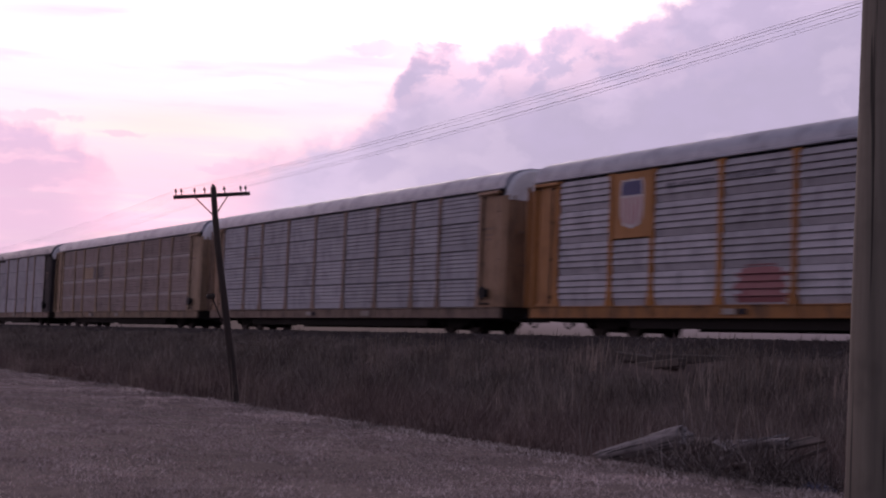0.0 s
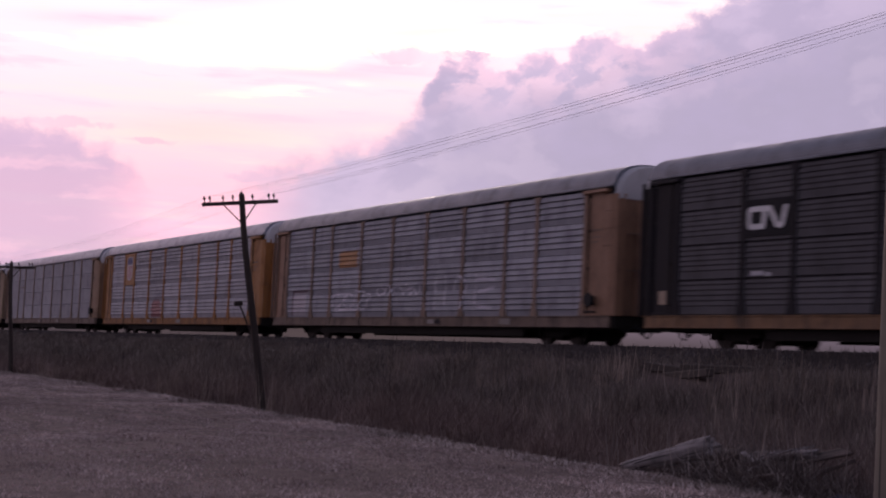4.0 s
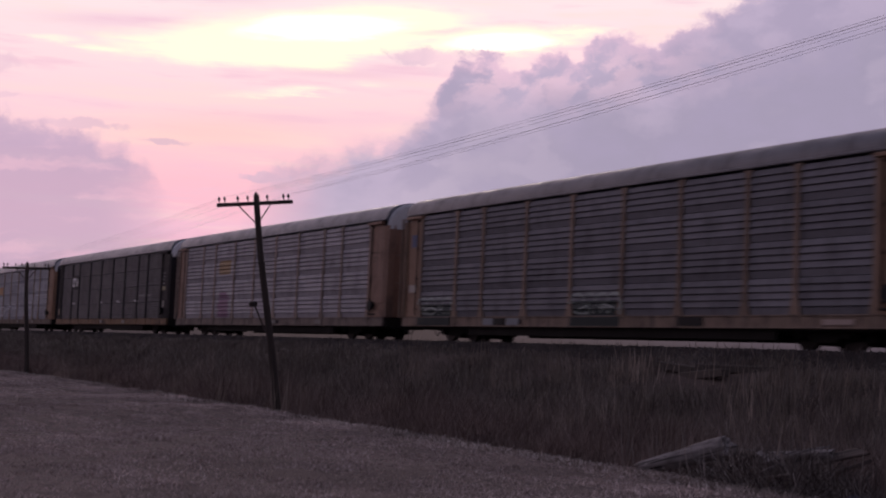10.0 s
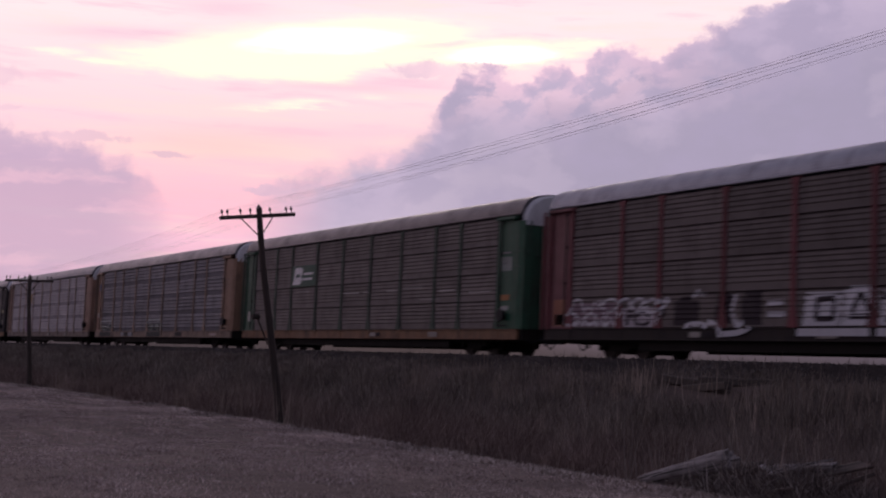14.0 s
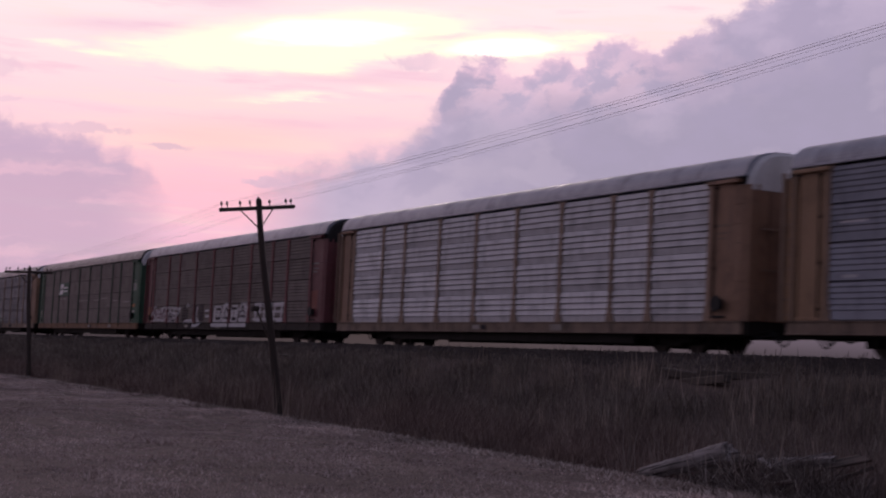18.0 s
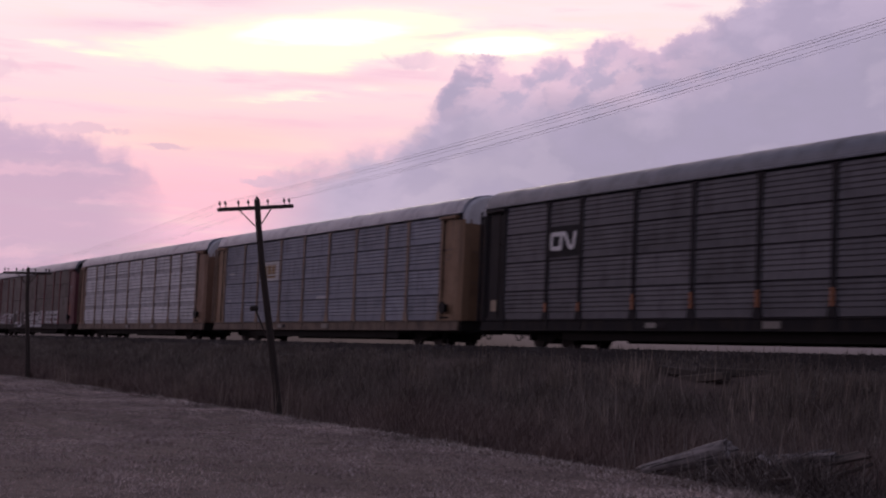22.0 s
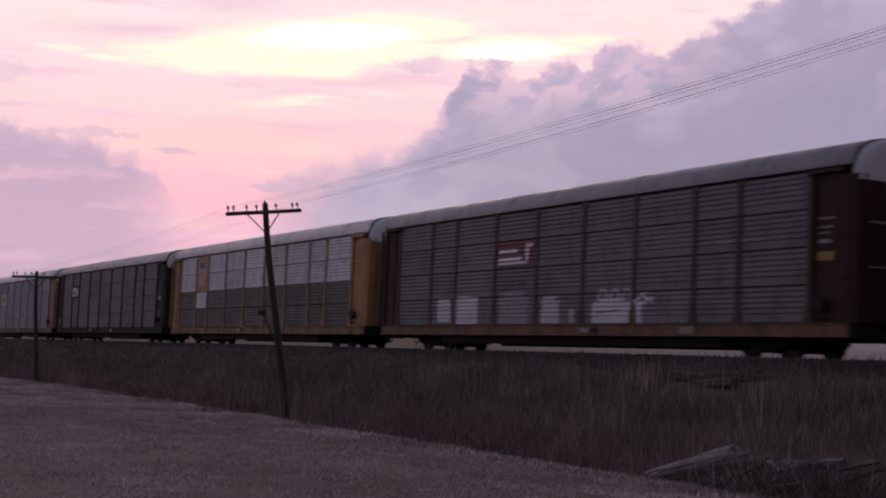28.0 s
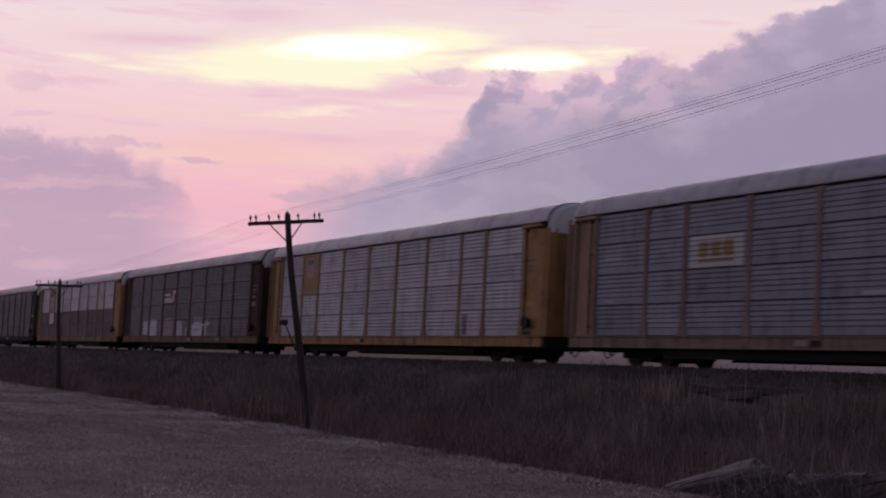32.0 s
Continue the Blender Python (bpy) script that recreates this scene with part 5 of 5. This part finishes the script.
def log(name, a, b, r0, r1, label, seed=0, mat=None):
    """A weathered round timber from a to b with a ragged, checked surface."""
    a, b = Vector(a), Vector(b)
    d = b - a
    rng = random.Random(seed)
    ob_m = Matrix.Translation(a) @ d.to_track_quat("X", "Z").to_matrix().to_4x4()
    bm = bmesh.new()
    n, m = 22, 16
    rings = []
    for i in range(m):
        f = i / (m - 1)
        r = r0 + (r1 - r0) * f
        ring = []
        for q in (j * math.tau / n for j in range(n)):
            c, s = math.cos(q), math.sin(q)
            w = r * (1 + 0.16 * noise.noise((c * 3, s * 3 + seed, f * 2)) + 0.10 * noise.noise((c * 9, s * 9 + seed, f * 3)))
            ring.append(bm.verts.new((f * d.length + (rng.uniform(-0.07, 0.07) if i in (0, m - 1) else 0), w * c, w * s)))
        rings.append(ring)
    for u, v in zip(rings, rings[1:]):
        for j in range(n):
            bm.faces.new((u[j], u[(j + 1) % n], v[(j + 1) % n], v[j])).smooth = True
    for ring, s in ((rings[0], 1), (rings[-1], -1)):
        c = bm.verts.new(sum((v.co for v in ring), Vector()) / n + Vector((0.04 * s, 0, 0)))
        for j in range(n):
            bm.faces.new((ring[j], ring[(j + 1) % n], c)[::-s])
    ob = part(name, bm, mat or M_LOG, at=ob_m)
    return tagged(ob, label, "log", "wood pile")


def plank(a, b, w, th, tilt, label, mat):
    a, b = Vector(a), Vector(b)
    d = b - a
    bm = boxes((0, d.length, -w / 2, w / 2, -th / 2, th / 2), bev=0.008)
    for v in bm.verts:
        if v.co.x > d.length * 0.8:
            v.co.x += 0.12 * math.sin(v.co.y * 60)
    ob = part("broken_plank", bm, mat, at=Matrix.Translation(a) @ d.to_track_quat("X", "Z").to_matrix().to_4x4() @ pose(0, 0, 0, tilt))
    return tagged(ob, label, "plank", "wood pile")


M_BOARD = weathered_wood("silvered_board", (0.14, 0.125, 0.125), (0.34, 0.31, 0.31), (0.08, 0.07, 0.07), along=0)
M_LOGDARK = weathered_wood("rotten_wood", (0.06, 0.045, 0.04), (0.12, 0.09, 0.08), along=0)
log("log", (-17.12, 12.95, 0.085), (-15.62, 13.35, 0.53), 0.10, 0.155, "bleached round log propped on a wood pile", 1)
log("log", (-16.1, 13.45, 0.14), (-14.9, 13.3, 0.18), 0.15, 0.13, "grey log half hidden in brush", 2, M_LOGDARK)
log("log", (-15.95, 13.5, 0.38), (-15.1, 13.42, 0.42), 0.10, 0.12, "short dark log on a wood pile", 5, M_LOGDARK)
log("log", (-14.95, 13.5, 0.42), (-13.85, 13.6, 0.56), 0.085, 0.07, "split grey log on a wood pile", 3)
log("log", (-15.2, 13.25, 0.05), (-13.7, 13.15, 0.07), 0.13, 0.12, "grey log lying in dead grass", 4, M_LOGDARK)
for a, b, w, th, tilt, mat in (((-14.95, 13.3, 0.50), (-14.5, 13.2, 0.38), 0.09, 0.03, 25, M_BOARD), ((-14.75, 13.2, 0.36), (-14.36, 13.3, 0.54), 0.07, 0.03, -20, M_LOG), ((-14.62, 13.22, 0.40), (-14.05, 13.35, 0.60), 0.12, 0.03, 10, M_LOG),
                               ((-14.5, 13.3, 0.50), (-13.95, 13.5, 0.64), 0.06, 0.03, 0, M_BOARD), ((-14.58, 13.05, 0.27), (-14.36, 13.05, 0.35), 0.07, 0.03, 35, M_BOARD),
                               ((-14.3, 13.5, 0.40), (-13.4, 13.7, 0.64), 0.18, 0.04, 40, M_LOGDARK), ((-14.0, 13.3, 0.18), (-13.2, 13.5, 0.50), 0.09, 0.05, 10, M_LOGDARK),
                               ((-15.5, 13.1, 0.15), (-14.9, 13.2, 0.42), 0.2, 0.05, -30, M_LOGDARK), ((-15.1, 13.05, 0.08), (-14.0, 13.0, 0.28), 0.16, 0.04, 15, M_LOGDARK)):
    plank(a, b, w, th, tilt, "broken silvered plank on a wood pile" if mat is not M_LOGDARK else "dark rotten plank on a wood pile", mat)


def old_tie(x, y, turn, tilt=0):
    z = lay(x, y)
    ob = part("old_tie", boxes((-1.2, 1.2, -0.12, 0.12, -0.02, 0.18), bev=0.02), M_TIE, at=pose(x, y, z, 0, tilt, turn))
    tagged(ob, "dark discarded railway tie on the bank", "railway tie", "discarded ties")


old_tie(-28.6, 23.15, 6, 4)
old_tie(-27.7, 22.75, -12, -4)
old_tie(-27.0, 23.3, 18)
old_tie(-53.0, 22.6, 15, 3)


def tarp():
    bm = bmesh.new()
    n = 8
    g = [[bm.verts.new((-13.25 + 0.55 * i / n, 13.0 + 0.5 * j / n, 0.0 + 0.14 * math.sin(math.pi * i / n) * math.sin(math.pi * j / n) + 0.05 * noise.noise((i * 0.9, j * 0.9, 4)))) for j in range(n + 1)] for i in range(n + 1)]
    for i in range(n):
        for j in range(n):
            bm.faces.new((g[i][j], g[i + 1][j], g[i + 1][j + 1], g[i][j + 1]))
    tagged(part("plastic_sheet", bm, M_TARP), "crumpled dark blue plastic sheet in dead brush", "plastic sheet")


tarp()

# ---------------------------------------------------------------- grass, reeds, brush and stones


def strips(name, mat, roots, tips, width, mids=None, label="", category=""):
    """Many thin blades as one mesh: a quad and a tip each, facing the south-east."""
    n = len(roots)
    side = np.stack([np.full(n, 0.72), np.full(n, 0.69), np.zeros(n)], 1) + np.random.uniform(-0.5, 0.5, (n, 3)) * (1, 1, 0)
    side /= np.linalg.norm(side, axis=1, keepdims=True)
    w = side * width[:, None] / 2
    mid = (roots + tips) / 2 if mids is None else mids
    v = np.stack([roots - w, roots + w, mid + w * 0.8, mid - w * 0.8, tips], 1).reshape(-1, 3)
    i = np.arange(n)[:, None] * 5
    quads, tris = i + [0, 1, 2, 3], i + [3, 2, 4]
    loops = np.concatenate([quads, tris], 1).ravel()
    me = bpy.data.meshes.new(name)
    me.vertices.add(len(v))
    me.vertices.foreach_set("co", v.ravel())
    me.loops.add(len(loops))
    me.loops.foreach_set("vertex_index", loops)
    starts = np.stack([np.arange(n) * 7, np.arange(n) * 7 + 4], 1).ravel()
    me.polygons.add(2 * n)
    me.polygons.foreach_set("loop_start", starts)
    me.update(calc_edges=True)
    me.materials.append(mat)
    return tagged(new(name, me), label, category, kind="stuff")


def heights(xs, ys):
    return np.array([lay(x, y) for x, y in zip(xs, ys)])


def turf():
    rng = np.random.default_rng(5)
    n = 400000
    x, y = -8.0 - 64 * rng.uniform(0, 1, n) ** 1.3, rng.uniform(2.5, 14.2, n)
    edge = np.clip(12.9 - 0.048 * (x + 17), 12.95, 14.25)
    keep = y < edge + 0.05
    x, y, edge = x[keep], y[keep], edge[keep]
    r = np.hypot(x, y)
    thick = np.array([noise.noise((a * 0.5, b * 0.9, 2.0)) + 1.0 * noise.noise((a * 1.7, b * 2.6, 5.0)) for a, b in zip(x, y)])
    keep = thick > rng.uniform(-0.65, 0.4, len(x))
    x, y, r, thick, edge = x[keep], y[keep], r[keep], thick[keep], edge[keep]
    n = len(x)
    h = rng.uniform(0.015, 0.05, n) * (1 + 0.8 * np.clip(thick, 0, 1)) * np.where(y > edge - 0.5, 1.5, 1.0)
    root = np.stack([x, y, heights(x, y) - 0.008], 1)
    lean = rng.normal(0, 0.8, (n, 2)) * h[:, None]
    tip = root + np.concatenate([lean, h[:, None]], 1)
    strips("dry_turf", M_TURF, root, tip, 0.004 + 0.00022 * r, label="short mown dry brown grass over the field", category="grass")


def reeds():
    rng = np.random.default_rng(9)
    n = 230000
    x = -5.0 - 118 * rng.uniform(0, 1, n) ** 1.35
    edge = np.clip(12.9 - 0.048 * (x + 17), 12.95, 14.25)
    y = edge + 0.25 + (24.3 - edge) * rng.uniform(0, 1, n) ** 1.25
    clump = np.array([noise.noise((a * 0.28, b * 0.45, 8.0)) + 0.6 * noise.noise((a * 1.1, b * 1.1, 1.0)) for a, b in zip(x, y)])
    keep = (clump > rng.uniform(-0.8, 0.5, n)) & (y < 24.4)
    # trampled ground before the feet of the telegraph poles
    for px, py in ((-36.07, 14.85), (-67.0, 14.95)):
        across = np.abs(x * py - y * px) / math.hypot(px, py)
        keep &= ~((across < 0.45) & (y < py + 0.1))
    # bare ground round the discarded ties
    keep &= ~((np.abs(x + 27.4) < 1.7) & (y > 21.7) & (y < 23.6))
    x, y, clump, edge = x[keep], y[keep], clump[keep], edge[keep]
    n = len(x)
    tall = np.interp(y - edge, [0.2, 0.7, 2.5, 5.4, 8.4, 10.6], [0.25, 0.6, 0.95, 0.75, 0.40, 0.2])
    h = tall * rng.uniform(0.45, 1.15, n) * (1 + 0.55 * np.clip(clump, -0.7, 1)) * (1 + 0.4 * (rng.uniform(0, 1, n) > 0.97))
    root = np.stack([x, y, heights(x, y) - 0.03], 1)
    lean = rng.normal(0, 0.30, (n, 2)) * h[:, None] + np.stack([0.35 * clump, 0.1 * clump], 1) * h[:, None]
    bend = rng.normal(0, 0.14, (n, 2)) * h[:, None]
    mid = root + np.concatenate([lean * 0.4, h[:, None] * 0.55], 1)
    tip = root + np.concatenate([lean + bend, h[:, None]], 1)
    dist = np.hypot(x, y)
    strips("dry_reeds", M_REED, root, tip, 0.006 + 0.00030 * dist, mid, "dense dry brown reeds along the railway bank", "reeds")


def pale_stalks():
    """Taller pale seed stalks in loose groups."""
    rng = np.random.default_rng(14)
    pts = []
    for _ in range(110):
        y = rng.uniform(14.0, 22.5)
        cx = rng.uniform(-62, -8)
        pts += [(cx + rng.normal(0, 0.35), y + rng.normal(0, 0.3), rng.uniform(0.8, 1.35)) for _ in range(rng.integers(5, 22))]
    for cx, cy in ((-30.6, 22.2), (-30.2, 22.6), (-29.8, 21.9), (-32.4, 21.6), (-24.6, 22.6), (-23.9, 21.8), (-22.0, 20.5), (-20.6, 21.0), (-34.5, 22.4)):
        pts += [(cx + rng.normal(0, 0.3), cy + rng.normal(0, 0.3), rng.uniform(0.6, 1.15)) for _ in range(26)]
    p = np.array(pts)
    root = np.stack([p[:, 0], p[:, 1], heights(p[:, 0], p[:, 1]) - 0.03], 1)
    h = p[:, 2] * np.interp(p[:, 1], [14, 18, 22.5], [1.0, 1.0, 0.75])
    tip = root + np.stack([rng.normal(0, 0.12, len(h)) * h, rng.normal(0, 0.12, len(h)) * h, h], 1)
    strips("pale_stalks", blades("straw", (0.19, 0.148, 0.122), (0.27, 0.21, 0.172), (0.38, 0.30, 0.25)), root, tip, np.full(len(h), 0.016), label="pale dead weed stalks among reeds", category="weeds")


def brush():
    """Tangled dead twigs over and round the wood pile."""
    rng = np.random.default_rng(21)
    n = 5600
    x = rng.normal(-14.35, 0.95, n)
    y = rng.normal(13.25, 0.24, n)
    root = np.stack([x, y, rng.uniform(-0.05, 0.15, n)], 1)
    d = rng.normal(0, 1, (n, 3)) * (0.8, 0.4, 0.35) + (0, 0, 0.22)
    d /= np.linalg.norm(d, axis=1, keepdims=True)
    ln = rng.uniform(0.25, 0.95, n) * np.clip(1.2 - np.abs(x + 14.35) / 2.4, 0.3, 1)
    tip = root + d * ln[:, None]
    tip[:, 2] = np.maximum(tip[:, 2], 0.03)
    mid = (root + tip) / 2 + rng.normal(0, 0.05, (n, 3))
    strips("dead_brush", M_TWIG, root, tip, rng.uniform(0.005, 0.013, n), mid, "tangle of dead twigs and dark brush on a wood pile", "brush")
    m = 60
    x, y = rng.normal(-15.6, 1.7, m), rng.normal(13.35, 0.25, m)
    root = np.stack([x, y, np.zeros(m)], 1)
    h = rng.uniform(0.5, 1.0, m)
    tip = root + np.stack([rng.normal(0, 0.2, m), rng.normal(0, 0.1, m), h], 1)
    strips("bare_stems", blades("pale_stems", (0.14, 0.11, 0.10), (0.22, 0.18, 0.16), (0.32, 0.27, 0.24)), root, tip, np.full(m, 0.014), label="bare pale weed stems beside the wood pile", category="weeds")


def ballast():
    rng = np.random.default_rng(3)
    n = 12000
    y = rng.uniform(23.9, 26.7, n)
    x = -14 - 100 * rng.uniform(0, 1, n) ** 1.2
    z = heights(x, y)
    s = rng.uniform(0.025, 0.06, n)
    base = np.array([(1, 0, 0), (0, 1, 0), (-1, 0, 0), (0, -1, 0), (0, 0, 0.9), (0, 0, -0.5)])
    v = base[None] * rng.uniform(0.6, 1.3, (n, 6, 1)) * s[:, None, None] + np.stack([x, y, z - s * 0.2], 1)[:, None]
    f = np.array([(0, 1, 4), (1, 2, 4), (2, 3, 4), (3, 0, 4), (1, 0, 5), (2, 1, 5), (3, 2, 5), (0, 3, 5)])
    faces = (f[None] + np.arange(n)[:, None, None] * 6).reshape(-1, 3)
    me = bpy.data.meshes.new("ballast_stones")
    me.from_pydata(v.reshape(-1, 3).tolist(), [], faces.tolist())
    me.materials.append(blades("ballast_stone", (0.035, 0.03, 0.03), (0.06, 0.05, 0.048), (0.13, 0.115, 0.11)))
    tagged(new("ballast_stones", me), "dark dirty crushed stone ballast along the rails", "ballast", kind="stuff")


def edge_straw():
    """Pale matted straw along the rim of the field."""
    rng = np.random.default_rng(44)
    n = 36000
    x = -12 - 75 * rng.uniform(0, 1, n) ** 1.2
    y = np.clip(12.9 - 0.048 * (x + 17), 12.95, 14.25) - 0.15 + rng.normal(0, 0.2, n)
    keep = np.array([noise.noise((a * 0.22, b * 0.8, 6.0)) + 0.5 * noise.noise((a * 1.3, b * 1.3, 2.0)) for a, b in zip(x, y)]) > rng.uniform(-0.35, 0.6, n)
    x, y = x[keep], y[keep]
    n = len(x)
    h = rng.uniform(0.03, 0.12, n)
    root = np.stack([x, y, heights(x, y) - 0.01], 1)
    tip = root + np.stack([rng.normal(0, 1.1, n) * h, rng.normal(0, 1.1, n) * h, h], 1)
    strips("edge_straw", blades("pale_straw", (0.26, 0.215, 0.195), (0.38, 0.32, 0.29), (0.52, 0.45, 0.41)), root, tip, 0.008 + 0.0004 * np.hypot(x, y), label="pale matted straw along the field edge", category="straw")


turf()
edge_straw()
reeds()
pale_stalks()
brush()
ballast()


def shoulder_weeds():
    """Sparse low weeds at the edge of the ballast."""
    rng = np.random.default_rng(31)
    n = 5000
    y = rng.uniform(23.6, 25.6, n)
    x = -14 - 100 * rng.uniform(0, 1, n) ** 1.2
    keep = np.array([noise.noise((a * 0.5, b, 4.0)) for a, b in zip(x, y)]) > rng.uniform(-0.3, 0.5, n)
    x, y = x[keep], y[keep]
    n = len(x)
    h = rng.uniform(0.08, 0.32, n)
    root = np.stack([x, y, heights(x, y) - 0.02], 1)
    tip = root + np.stack([rng.normal(0, 0.3, n) * h, rng.normal(0, 0.3, n) * h, h], 1)
    strips("shoulder_weeds", blades("grey_weeds", (0.07, 0.055, 0.05), (0.12, 0.093, 0.085), (0.22, 0.175, 0.155)), root, tip, np.full(n, 0.016), label="sparse dead weeds along the ballast edge", category="weeds")


shoulder_weeds()


# ---------------------------------------------------------------- motion
def run(t):
    """Place of the train along the track."""
    return -67.892 - 13.5077 * t + 0.0983434 * t * t - 0.00128883 * t ** 3


def motions():
    rows = [i * 1.0 for i in range(33)]
    for car, k in CARS:
        walk(car, [(t, pose(k * PITCH + PITCH / 2 + run(t), TRACK_Y, RAIL_Z)) for t in rows])
    lead = {}
    turns = [i / 30 for i in range(0, 961)]
    for ob, wx in WHEELS:
        if wx not in lead:
            walk(ob, [(t, pose(wx, 0, 0.42) @ Matrix.Rotation((run(t) - run(0)) / 0.42, 4, "Y")) for t in turns])
            lead[wx] = ob
        else:
            ob.rotation_mode = "QUATERNION"
            keys = ob.animation_data_create()
            keys.action = lead[wx].animation_data.action
            keys.action_slot = lead[wx].animation_data.action_slot


motions()
